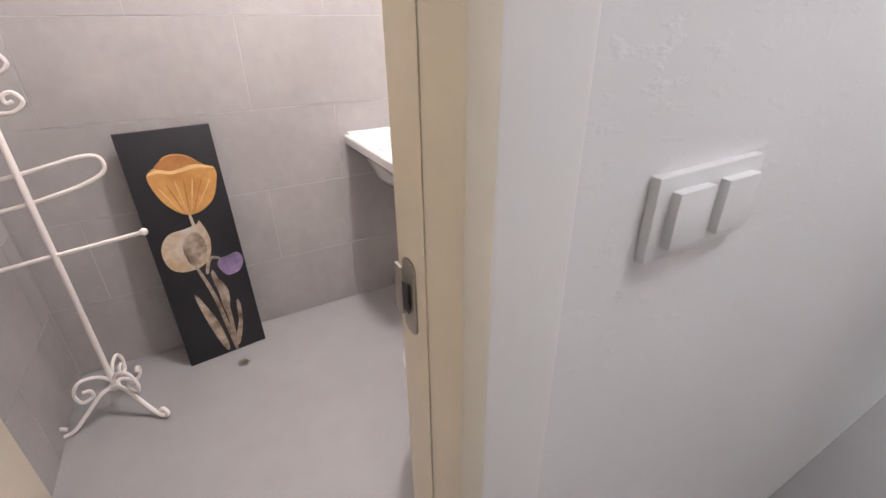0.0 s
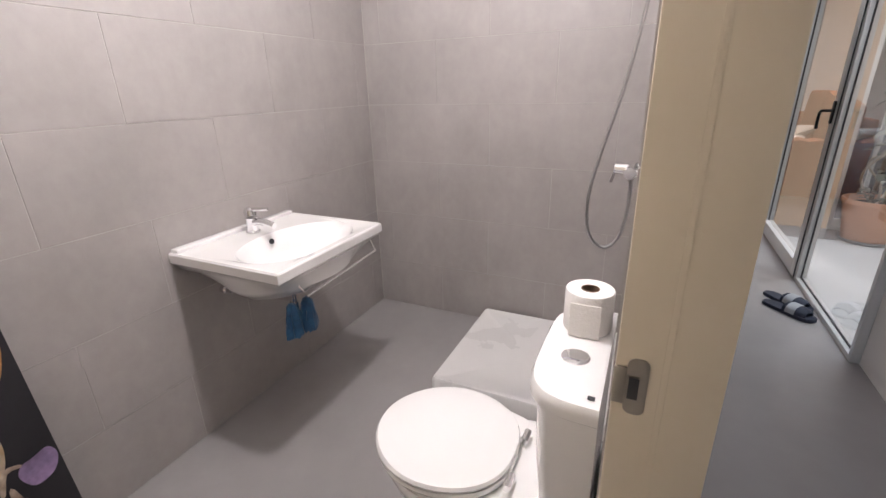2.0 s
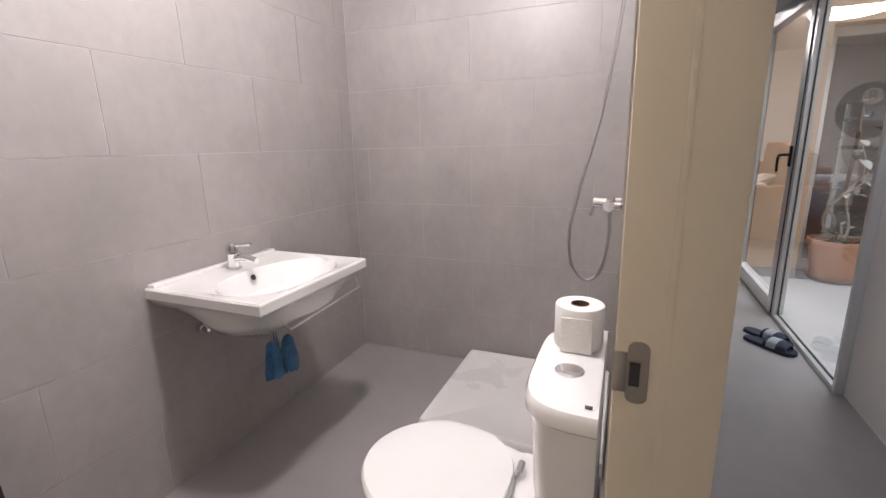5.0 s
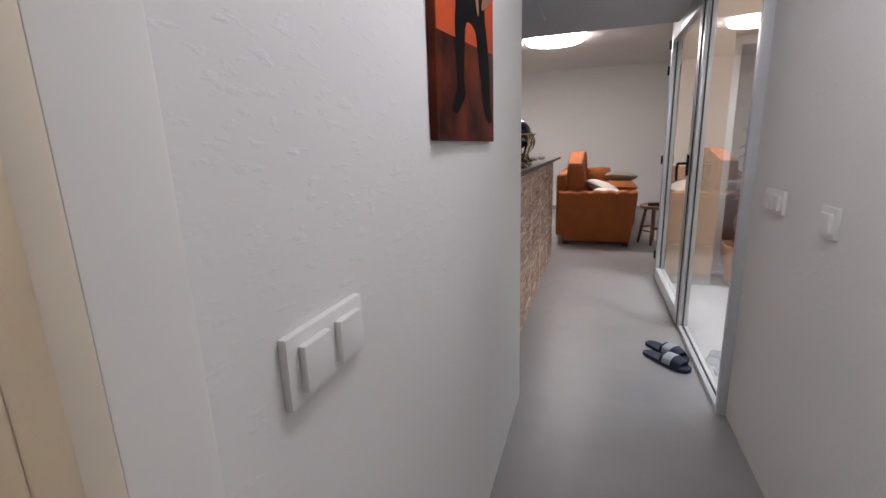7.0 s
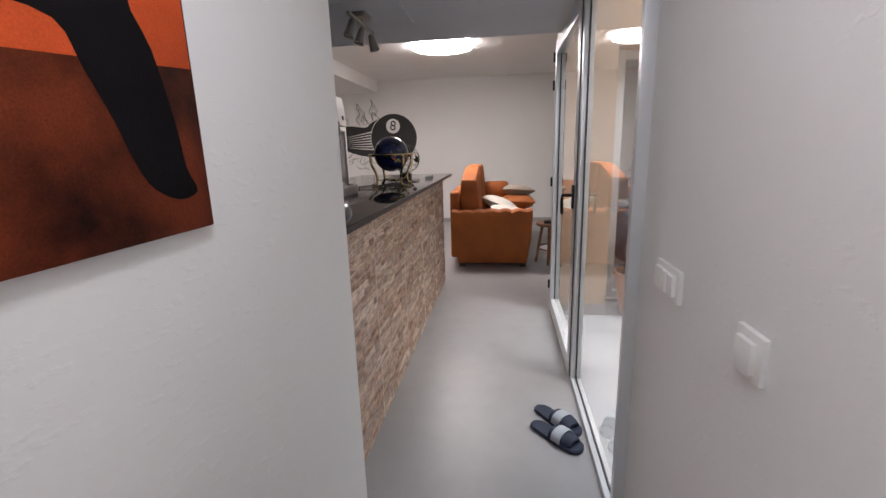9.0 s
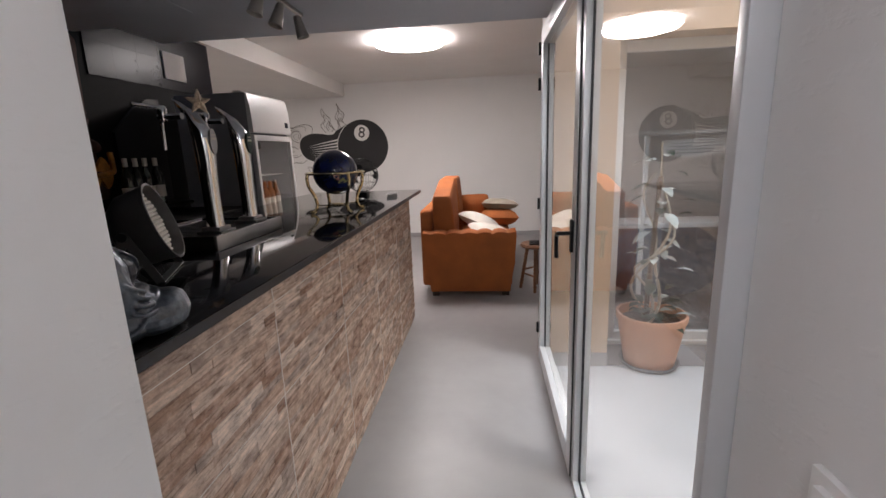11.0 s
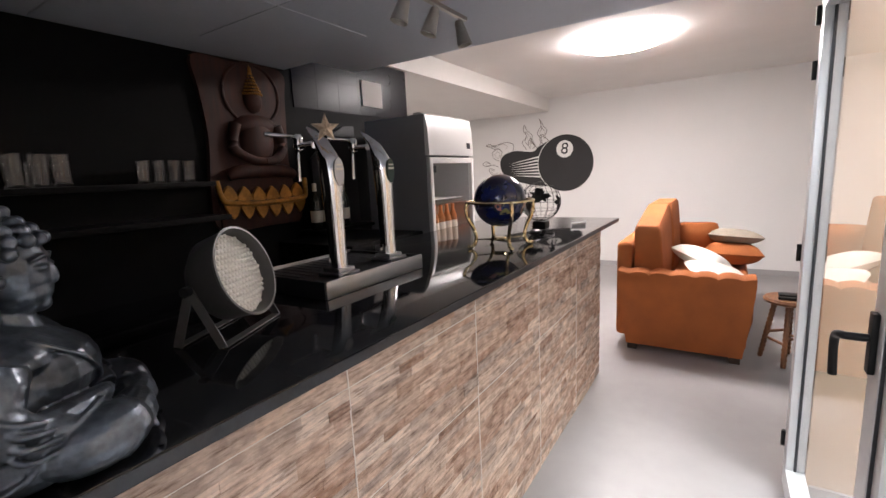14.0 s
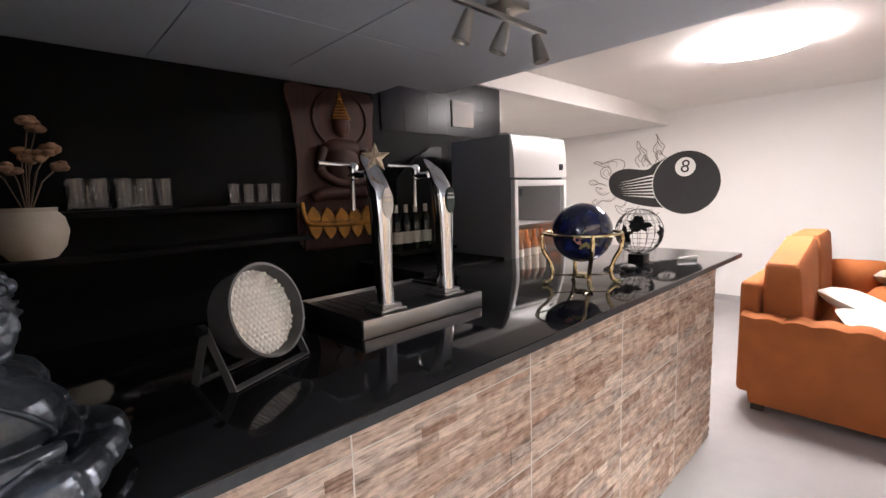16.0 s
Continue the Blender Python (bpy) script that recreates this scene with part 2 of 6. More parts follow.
WHITE_METAL = mat("white_wrought_iron", (0.76, 0.70, 0.66), 0.45, var=0.05, bump=0.03)
PAPER = mat("tissue_paper", (0.84, 0.82, 0.80), 0.95, var=0.03, grain=150, bump=0.2)
CARD = mat("cardboard", (0.18, 0.11, 0.07), 0.9)
BLUE_RAG = mat("blue_plastic_bag", (0.03, 0.12, 0.26), 0.35, var=0.3, scale=20, bump=0.3)
MURAL_BLACK = mat("mural_black_paint", (0.017, 0.016, 0.017), 0.6, var=0.2, bump=0.03)
MURAL_WHITE = mat("mural_white_paint", (0.74, 0.73, 0.70), 0.7, var=0.03)
MURAL_GREY = mat("mural_grey_line", (0.22, 0.20, 0.18), 0.7, var=0.2)
CANVAS_BLACK = mat("black_canvas", (0.010, 0.009, 0.012), 0.45, var=0.3, scale=8, grain=300, bump=0.08)
PETAL_ORANGE = mat("ochre_petal", (0.46, 0.20, 0.05), 0.45, var=0.15, scale=9, bump=0.03, tint=(0.58, 0.31, 0.10))
PETAL_AMBER = mat("amber_petal", (0.30, 0.115, 0.028), 0.45, var=0.2, scale=12, bump=0.03, tint=(0.40, 0.17, 0.05))
PETAL_SAND = mat("sand_petal", (0.66, 0.45, 0.22), 0.45, var=0.15, scale=10, bump=0.03)
PETAL_WHITE = mat("ivory_petal", (0.62, 0.56, 0.49), 0.5, var=0.25, scale=14, bump=0.05, tint=(0.42, 0.28, 0.15))
PETAL_PURPLE = mat("violet_petal", (0.20, 0.14, 0.25), 0.5, var=0.3, scale=14, bump=0.05)
LEAF_BROWN = mat("brown_painted_leaf", (0.22, 0.14, 0.09), 0.5, var=0.5, scale=18, bump=0.05, tint=(0.45, 0.36, 0.28))
ART_RED = mat("vermilion_paint", (0.50, 0.070, 0.016), 0.6, specular=0.2, var=0.3, scale=5, grain=300, bump=0.12)
ART_DARK = mat("oxblood_paint", (0.022, 0.007, 0.005), 0.65, specular=0.12, var=0.6, scale=9, grain=300, bump=0.12, tint=(0.15, 0.028, 0.010))
ART_BLACK = mat("charcoal_paint", (0.006, 0.005, 0.006), 0.7, specular=0.08, var=0.35, scale=8, grain=300, bump=0.12)
ART_SKIN = mat("sienna_paint", (0.35, 0.16, 0.09), 0.5, var=0.3, scale=9, bump=0.1)
BASEBOARD = mat("grey_skirting", (0.36, 0.35, 0.35), 0.5, var=0.05)
LAMP_GLOW = glow_mat("lit_diffuser", (1.0, 0.92, 0.915), 45.0)
SPOT_GLOW = glow_mat("lit_spot", (1.0, 0.93, 0.84), 12.0)
VASE = mat("ivory_vase", (0.52, 0.45, 0.36), 0.5, var=0.06, bump=0.03)
DRY_FLOWER = mat("dried_flower", (0.36, 0.20, 0.12), 0.8, var=0.3, scale=25, bump=0.3, rand=0.25)
BOTTLE = mat("dark_bottle_glass", (0.012, 0.016, 0.010), 0.06, var=0.2, bump=0.0)
LABEL = mat("cream_label", (0.62, 0.58, 0.50), 0.6, var=0.05)
BEER = mat("amber_bottle", (0.20, 0.08, 0.03), 0.12, var=0.2, bump=0.0)
SCREEN = mat("dark_display", (0.02, 0.022, 0.03), 0.15, var=0.1, bump=0.0)
BLUE_GREY_FORM = mat("blue_grey_form", (0.12, 0.15, 0.20), 0.8, var=0.15, scale=5, bump=0.2)


# ---- mesh helpers ----
def box(bm, x0, x1, y0, y1, z0, z1, bevel=0.0, seg=2):
    r = bmesh.ops.create_cube(bm, size=1.0, matrix=Matrix.Translation(((x0 + x1) / 2, (y0 + y1) / 2, (z0 + z1) / 2))
                              @ Matrix.Diagonal((abs(x1 - x0), abs(y1 - y0), abs(z1 - z0), 1)))
    if bevel:
        es = list({e for v in r["verts"] for e in v.link_edges})
        bmesh.ops.bevel(bm, geom=es, offset=bevel, segments=seg, affect='EDGES', profile=0.6)
    return bm


def tube(bm, pts, r, seg=8, r1=None, closed=False):
    """A round bar along points, tapering from r to r1."""
    pts = [Vector(p) for p in pts]
    n = len(pts)
    rings = []
    ref = Vector((0.13, 0.21, 0.97))
    for i, p in enumerate(pts):
        a = pts[(i - 1) % n] if (i or closed) else pts[i]
        b = pts[(i + 1) % n] if (i < n - 1 or closed) else pts[i]
        d = (b - a).normalized()
        u = d.cross(ref)
        if u.length < 0.05:
            u = d.cross(Vector((1, 0, 0)))
        u.normalize()
        w = d.cross(u)
        rr = r if r1 is None else r + (r1 - r) * i / (n - 1)
        rings.append([bm.verts.new(p + (u * math.cos(k * math.tau / seg) + w * math.sin(k * math.tau / seg)) * rr) for k in range(seg)])
    last = n if closed else n - 1
    for i in range(last):
        q, s = rings[i], rings[(i + 1) % n]
        for k in range(seg):
            bm.faces.new((q[k], q[(k + 1) % seg], s[(k + 1) % seg], s[k]))
    if not closed:
        bm.faces.new(rings[0][::-1])
        bm.faces.new(rings[-1])
    return bm


def lathe(bm, profile, at=(0, 0, 0), seg=28, m=None, sx=1.0, sy=1.0):
    """Turn (radius, height) pairs about z; m places it."""
    m = m or Matrix.Translation(at)
    rings = []
    for r, z in profile:
        if r < 1e-5:
            rings.append([bm.verts.new(m @ Vector((0, 0, z)))])
        else:
            rings.append([bm.verts.new(m @ Vector((sx * r * math.cos(k * math.tau / seg), sy * r * math.sin(k * math.tau / seg), z))) for k in range(seg)])
    for q, s in zip(rings, rings[1:]):
        for k in range(seg):
            k2 = (k + 1) % seg
            if len(q) == 1 and len(s) == 1:
                continue
            if len(q) == 1:
                bm.faces.new((q[0], s[k2], s[k]))
            elif len(s) == 1:
                bm.faces.new((q[k], q[k2], s[0]))
            else:
                bm.faces.new((q[k], q[k2], s[k2], s[k]))
    for ring, flip in ((rings[0], True), (rings[-1], False)):
        if len(ring) > 2:
            bm.faces.new(ring[::-1] if flip else ring)
    return bm


def ball(bm, at, rx, ry=None, rz=None, u=16, v=10, turn=None):
    m = Matrix.Translation(at) @ (turn or Matrix()) @ Matrix.Diagonal((rx, ry or rx, rz or rx, 1))
    bmesh.ops.create_uvsphere(bm, u_segments=u, v_segments=v, radius=1.0, matrix=m)
    return bm


def slab(bm, outline, m, depth):
    """A flat shape from 2D points, given thickness along its own z, placed by m."""
    n = len(outline)
    lo = [bm.verts.new(m @ Vector((x, y, 0))) for x, y in outline]
    hi = [bm.verts.new(m @ Vector((x, y, depth))) for x, y in outline]
    bm.faces.new(lo[::-1])
    bm.faces.new(hi)
    for i in range(n):
        bm.faces.new((lo[i], lo[(i + 1) % n], hi[(i + 1) % n], hi[i]))
    return bm


def smooth_loop(pts, k=4, closed=True):
    """Catmull-Rom points between control points of any dimension."""
    n = len(pts)
    out = []
    for i in range(n if closed else n - 1):
        def g(j):
            return pts[j % n] if closed else pts[max(0, min(n - 1, j))]
        a, b, c, d = g(i - 1), g(i), g(i + 1), g(i + 2)
        for s in range(k):
            t = s / k
            out.append(tuple(0.5 * (2 * q + (r - p) * t + (2 * p - 5 * q + 4 * r - w) * t * t + (3 * q - p - 3 * r + w) * t ** 3)
                             for p, q, r, w in zip(a, b, c, d)))
    if not closed:
        out.append(tuple(pts[-1]))
    return out


def rounded_rect(x0, x1, y0, y1, r, k=5):
    pts = []
    for cx, cy, a0 in ((x1 - r, y1 - r, 0), (x0 + r, y1 - r, 90), (x0 + r, y0 + r, 180), (x1 - r, y0 + r, 270)):
        for i in range(k + 1):
            a = radians(a0 + 90 * i / k)
            pts.append((cx + r * math.cos(a), cy + r * math.sin(a)))
    return pts


def mesh(name, bm, material, smooth=False):
    bmesh.ops.recalc_face_normals(bm, faces=bm.faces[:])
    me = bpy.data.meshes.new(name)
    bm.to_mesh(me)
    bm.free()
    me.materials.append(material)
    if smooth:
        me.polygons.foreach_set("use_smooth", [True] * len(me.polygons))
        me.set_sharp_from_angle(angle=radians(38))
    return me


def part(name, bm, material, parent, label="", smooth=True):
    ob = new(name, mesh(name, bm, material, smooth))
    ob.parent = parent
    if label:
        tagged(ob, label)
    return ob


def thing(name, label, category, m=None, group="", kind=""):
    ob = new(name)
    ob.empty_display_size = 0.05
    if m is not None:
        ob.matrix_world = m
    return tagged(ob, label, category, group, kind)


def solid(name, bm, material, label, category, smooth=True, group="", m=None):
    ob = new(name, mesh(name, bm, material, smooth))
    if m is not None:
        ob.matrix_world = m
    return tagged(ob, label, category, group)


def struct(name, bm, material, label, category="wall", smooth=False):
    ob = new(name, mesh(name, bm, material, smooth))
    return tagged(ob, label, category, kind="structure")


def boxes(*rows, bevel=0.0):
    bm = bmesh.new()
    for r in rows:
        box(bm, *r, bevel=bevel)
    return bm


# ---- the setting ----
LW, RW = 0.772, -0.143          # corridor faces
BIN, BACK, BRX, BLX = 0.850, 2.30, 3.70, 1.33   # bathroom inside faces
FARX, CEIL, LOWC = 10.66, 2.53, 2.15
struct("floor", boxes((-1.2, 12, -0.16, 6.2, -0.12, 0), (6.06, 12, -4.2, -0.16, -0.12, 0)), FLOOR, "smooth grey tile floor of corridor and rooms", "floor")
struct("patio_floor", boxes((3.0, 6.06, -3.2, -0.16, -0.12, -0.006)), PATIO_FLOOR, "pale grey tiled patio floor in daylight", "floor")
w = struct("wall_corridor_left", boxes((-1.0, 1.24, LW, BIN, 0, LOWC), (1.24, 2.05, LW, BIN, 2.06, LOWC), (2.05, 3.80, LW, BIN, 0, LOWC),
           (3.80, 3.874, LW, 0.882, 0, LOWC)), PLASTER, "white painted corridor wall with rough roller texture")
struct("wall_corridor_right", boxes((-1.0, 3.955, RW - 0.14, RW, 0, LOWC)), PLASTER, "white painted corridor wall beside the glazed door")
# Unseen wall, added to close off the corridor behind the camera.
struct("wall_corridor_end", boxes((-1.15, -1.0, RW - 0.14, BIN, 0, LOWC)), PLASTER, "unseen white wall added to close the corridor")
struct("wall_bath_core", boxes((1.18, BRX + 0.1, BACK + 0.003, BACK + 0.1, 0, 2.42), (BRX + 0.003, BRX + 0.10, BIN + 0.024, BACK + 0.003, 0, 2.42),
       (1.18, BLX - 0.003, BIN, BACK + 0.003, 0, 2.42), (1.18, 1.24, BIN, BIN + 0.012, 0, 2.42), (2.05, BRX + 0.003, BIN, BIN + 0.012, 0, 2.42),
       (1.24, 2.05, BIN, BIN + 0.012, 2.06, 2.42)), GROUT, "grey mortar bed of the bathroom wall tiles")
struct("ceiling_bath", boxes((1.18, 3.8, BIN, 2.4, 2.36, 2.44)), CEIL_WHITE, "white bathroom ceiling", "ceiling")
struct("ceiling_corridor", boxes((-1.15, 3.95, RW - 0.14, BIN, LOWC, LOWC + 0.08), (3.95, 6.17, RW - 0.1, 2.30, LOWC, LOWC + 0.5),
       (3.7, 3.95, BIN, 2.30, LOWC, LOWC + 0.08), (3.7, 5.80, 2.30, 2.66, LOWC, LOWC + 0.08)), CEIL_GREY, "low grey panelled ceiling over corridor and bar", "ceiling")
bm = bmesh.new()
for x0, x1, y0, y1 in ((3.92, 4.55, 0.86, 1.70), (4.555, 5.10, 0.86, 1.70), (5.105, 5.62, 0.86, 1.70), (3.92, 4.55, 1.705, 2.5),
                       (4.555, 5.10, 1.705, 2.5), (5.105, 5.62, 1.705, 2.28)):
    box(bm, x0, x1, y0, y1, LOWC - 0.012, LOWC - 0.001, bevel=0.003)
struct("ceiling_bar_panels", bm, CEIL_GREY, "grey square ceiling panels over the bar", "ceiling")
struct("ceiling_living", boxes((6.17, 12, -4.2, 2.52, CEIL, CEIL + 0.1)), CEIL_WHITE, "white living room ceiling", "ceiling")
struct("ceiling_soffit", boxes((6.17, 12, 2.52, 6.2, 2.34, CEIL + 0.1)), CEIL_WHITE, "white dropped ceiling edge in the living room", "ceiling")
struct("wall_far", boxes((FARX, FARX + 0.15, -4.2, 6.2, 0, CEIL)), PLASTER, "white living room end wall with a painted mural")
struct("baseboard", boxes((FARX - 0.012, FARX, -4.2, 6.0, 0, 0.07)), BASEBOARD, "grey tile skirting along the end wall", "baseboard")
struct("wall_living_south", boxes((6.5, FARX, -4.35, -4.2, 0, CEIL)), PLASTER, "white living room side wall")
struct("wall_living_north", boxes((6.9, FARX, 6.0, 6.15, 0, CEIL)), PLASTER, "white living room side wall")
struct("wall_living_west", boxes((7.05, 7.15, 2.66, 6.0, 0, 2.34)), PLASTER, "white wall behind the bar partition")
struct("wall_bar_back", boxes((3.80, 7.05, 2.56, 2.66, 0, 2.34), (3.80, 3.83, 0.882, 2.56, 0, LOWC)), BLACK_WALL, "matt black painted wall behind the bar")
bm = boxes((6.22, 6.56, -0.53, -0.15, 0, CEIL))
struct("wall_pier", bm, PLASTER, "white wall pier beside the glazed door")
struct("wall_patio_pier", boxes((6.06, 6.22, -0.53, -0.17, 0, 4.3), (6.4, 6.56, -0.53, -0.534, 0, 2.1)), BEIGE_WALL, "beige rendered patio wall")
struct("baseboard_patio", boxes((6.045, 6.06, -0.53, -0.18, -0.006, 0.085)), BASEBOARD, "grey tile skirting of the patio wall", "baseboard")
struct("wall_patio_upper", boxes((6.22, 6.56, -3.2, -0.53, 2.045, 4.3), (3.955, 6.06, -0.17, -0.13, LOWC + 0.5, 4.3)), BEIGE_WALL, "beige rendered wall above the patio doors")
struct("wall_patio_south", boxes((3.0, 6.56, -3.3, -3.2, 0, 4.3)), BEIGE_WALL, "beige rendered patio side wall")
struct("wall_patio_west", boxes((2.95, 3.05, -3.2, RW - 0.14, 0, 4.3), (3.05, 3.955, -0.30, -0.283, 0, 4.3)), BEIGE_WALL, "beige rendered patio end wall")


def tile_wall(parent, origin, along, up_rows, length, offsets, normal, width=0.6, joint=0.0026, thick=0.0018):
    """Wall tiles 30 x 60 cm as pieces; along and normal are unit vectors in plan."""
    ax, nx = Vector(along), Vector(normal)
    for i, (z0, z1) in enumerate(up_rows):
        s = offsets[i % len(offsets)]
        cuts = [0.0]
        while s < length - 0.02:
            if s > 0.02:
                cuts.append(s)
            s += width
        cuts.append(length)
        for a, b in zip(cuts, cuts[1:]):
            lx, lz = round(b - a - joint, 3), round(z1 - z0 - joint, 3)
            key = (lx, lz)
            if key not in TILE_MESH:
                bm = bmesh.new()
                box(bm, -lx / 2, lx / 2, 0, thick, -lz / 2, lz / 2)
                top = [e for e in bm.edges if all(abs(v.co.y - thick) < 1e-6 for v in e.verts)]
                bmesh.ops.bevel(bm, geom=top, offset=0.0004, segments=1, affect='EDGES')
                TILE_MESH[key] = mesh("wall_tile", bm, BATH_TILE)
            ob = new("wall_tile", TILE_MESH[key])
            c = Vector(origin) + ax * ((a + b) / 2)
            ang = math.atan2(nx.y, nx.x) - math.pi / 2
            ob.matrix_world = Matrix.Translation((c.x, c.y, (z0 + z1) / 2)) @ Matrix.Rotation(ang, 4, 'Z')
            ob.parent = parent


TILE_MESH = {}

# ---- bathroom door frame ----
d = thing("door_1", "cream lacquered door frame with a groove and metal strike plate", "door frame", kind="structure")
bm = bmesh.new()
box(bm, 2.026, 2.05, 0.752, 0.861, 0, 2.05, bevel=0.003)
box(bm, 2.0248, 2.026, 0.806, 0.813, 0, 2.04, bevel=0.0005)
part("jamb", bm, JAMB, d, "cream lacquered jamb")
part("jamb", boxes((1.24, 1.262, 0.765, 0.861, 0, 2.05), bevel=0.002), JAMB, d)
part("head", boxes((1.262, 2.03, 0.765, 0.861, 2.03, 2.05), bevel=0.002), JAMB, d)
part("casing", boxes((2.053, 2.128, 0.758, LW, 0, 2.11), bevel=0.004), CEIL_WHITE, d, "white painted casing strip")
bm = bmesh.new()
slab(bm, rounded_rect(-0.013, 0.010, -0.037, 0.037, 0.009), Matrix.Translation((2.0242, 0.838, 0.938)) @ Matrix.Rotation(radians(90), 4, "Z") @ Matrix.Rotation(radians(90), 4, "X"), 0.002)
box(bm, 2.0222, 2.0262, 0.848, 0.8618, 0.914, 0.962, bevel=0.001)
sp_ = part("strike_plate", bm, SATIN, d, "satin metal strike plate")
# No opening is cut: a thin dark patch gives the latch hole's shade.
part("latch_hole_shade", boxes((2.0217, 2.0223, 0.834, 0.845, 0.923, 0.951)), ALU_DARK, sp_)
bm = boxes((1.335, 1.372, 0.90, 1.66, 0.01, 2.03), bevel=0.003)
leaf = thing("door_leaf", "cream lacquered bathroom door standing open against the wall", "door")
part("panel", bm, JAMB, leaf)
bm = tube(bmesh.new(), smooth_loop([(1.372, 1.60, 1.02), (1.41, 1.60, 1.02), (1.425, 1.585, 1.02), (1.425, 1.49, 1.02)], 4, False), 0.008)
part("handle", bm, SATIN, leaf, "satin metal lever handle")

# ---- bathroom ----
def loft(bm, loops, cap0=True, cap1=True):
    rings = [[bm.verts.new(p) for p in lp] for lp in loops]
    n = len(rings[0])
    for q, s in zip(rings, rings[1:]):
        for k in range(n):
            bm.faces.new((q[k], q[(k + 1) % n], s[(k + 1) % n], s[k]))
    if cap0:
        bm.faces.new(rings[0][::-1])
    if cap1:
        bm.faces.new(rings[-1])
    return bm


def washbasin():
    t = thing("washbasin", "white ceramic wall-hung washbasin over a chrome waste", "washbasin")
    x0, x1, y0, y1, zt = 2.430, 2.998, 1.81, BACK, 0.757
    bm = bmesh.new()
    cx, cy = 2.72, 2.02

    def oval(rx, ry, z, dy=0.0, n=48):
        return [(cx + rx * math.cos(k * math.tau / n), cy + dy + ry * math.sin(k * math.tau / n), z) for k in range(n)]

    def rect(inset, z, front=0.0, n=48):
        a0, a1, b0, b1 = x0 + inset, x1 - inset, y0 + inset + front, y1
        out = []
        for k in range(n):
            a = k * math.tau / n
            c, s = math.cos(a), math.sin(a)
            m = max(abs(c), abs(s))
            u, v = c / m, s / m
            out.append(((a0 + a1) / 2 + u * (a1 - a0) / 2, (b0 + b1) / 2 + v * (b1 - b0) / 2, z))
        return out
    loops = [oval(0.12, 0.09, 0.572, 0.07), oval(0.205, 0.17, 0.592, 0.05), oval(0.252, 0.215, 0.640, 0.03), rect(0.028, 0.69, 0.012), rect(0.008, 0.714), rect(0.0, 0.722),
             rect(0.0, zt - 0.006), rect(0.005, zt), rect(0.03, zt - 0.002), oval(0.245, 0.165, zt - 0.006, -0.03), oval(0.225, 0.15, zt - 0.03, -0.03),
             oval(0.18, 0.12, zt - 0.085, -0.02), oval(0.09, 0.06, zt - 0.115, -0.01), oval(0.02, 0.02, zt - 0.12)]
    loft(bm, loops)
    part("bowl", bm, CERAMIC, t)
    part("upstand", boxes((x0 + 0.01, x1 - 0.01, BACK - 0.035, BACK - 0.001, zt - 0.004, zt + 0.012), bevel=0.005), CERAMIC, t)
    # Shallow dark disc whose colour stands for the shade inside the overflow.
    bm = lathe(bmesh.new(), [(0, 0), (0.011, 0), (0.011, 0.003), (0.007, 0.003), (0, 0.001)], m=Matrix.Translation((2.72, 2.128, 0.727)) @ Matrix.Rotation(radians(75), 4, 'X'), seg=16)
    part("overflow_shade", bm, ALU_DARK, t, "dark rimmed disc for the shade in the overflow hole")
    bm = bmesh.new()
    lathe(bm, [(0.012, 0.0), (0.012, -0.10), (0.017, -0.10), (0.017, -0.135), (0.02, -0.14), (0.02, -0.20), (0.012, -0.205), (0, -0.205)], at=(2.72, 2.06, 0.585), seg=16)
    tube(bm, [(2.72, 2.06, 0.50), (2.72, 2.16, 0.49), (2.72, BACK, 0.49)], 0.013)
    part("waste_trap", bm, CHROME, t, "chrome waste trap")
    bm = bmesh.new()
    for x in (2.60, 2.84):
        lathe(bm, [(0, 0), (0.014, 0), (0.014, 0.02), (0.009, 0.025), (0.009, 0.05), (0, 0.05)], m=Matrix.Translation((x, BACK, 0.55)) @ Matrix.Rotation(radians(90), 4, 'X'), seg=14)
        tube(bm, smooth_loop([(x, BACK - 0.045, 0.55), (x, BACK - 0.06, 0.60), (2.72, 2.18, 0.66)], 4, False), 0.005)
    part("supply_valve", bm, CHROME, t, "chrome angle valves and hoses")
    bm = tube(bmesh.new(), [(2.56, 1.86, 0.655), (2.56, 1.83, 0.625), (2.97, 1.83, 0.645), (2.97, 1.86, 0.70)], 0.004)
    part("towel_rail", bm, CHROME, t, "thin chrome towel rail under the rim")
    f = thing("basin_tap", "chrome single-lever mixer tap on the washbasin", "tap")
    bm = lathe(bmesh.new(), [(0.027, 0), (0.027, 0.006), (0.022, 0.01), (0.022, 0.055), (0.024, 0.06), (0.0, 0.064)], at=(2.72, 2.215, zt - 0.003), seg=20)
    tube(bm, smooth_loop([(2.72, 2.215, zt + 0.035), (2.72, 2.16, zt + 0.045), (2.72, 2.10, zt + 0.035)], 4, False), 0.015, 12, 0.012)
    part("body", bm, CHROME, f)
    bm = bmesh.new()
    lathe(bm, [(0.0, 0.0), (0.023, 0.0), (0.022, 0.022), (0.012, 0.03), (0, 0.03)], at=(2.72, 2.215, zt + 0.066), seg=18)
    tube(bm, [(2.72, 2.20, zt + 0.088), (2.72, 2.12, zt + 0.098)], 0.008, 8, 0.006)
    part("lever", bm, CHROME, f)
    bm = bmesh.new()
    rng = random.Random(4)
    for lobe in range(2):
        n = 18
        loops = []
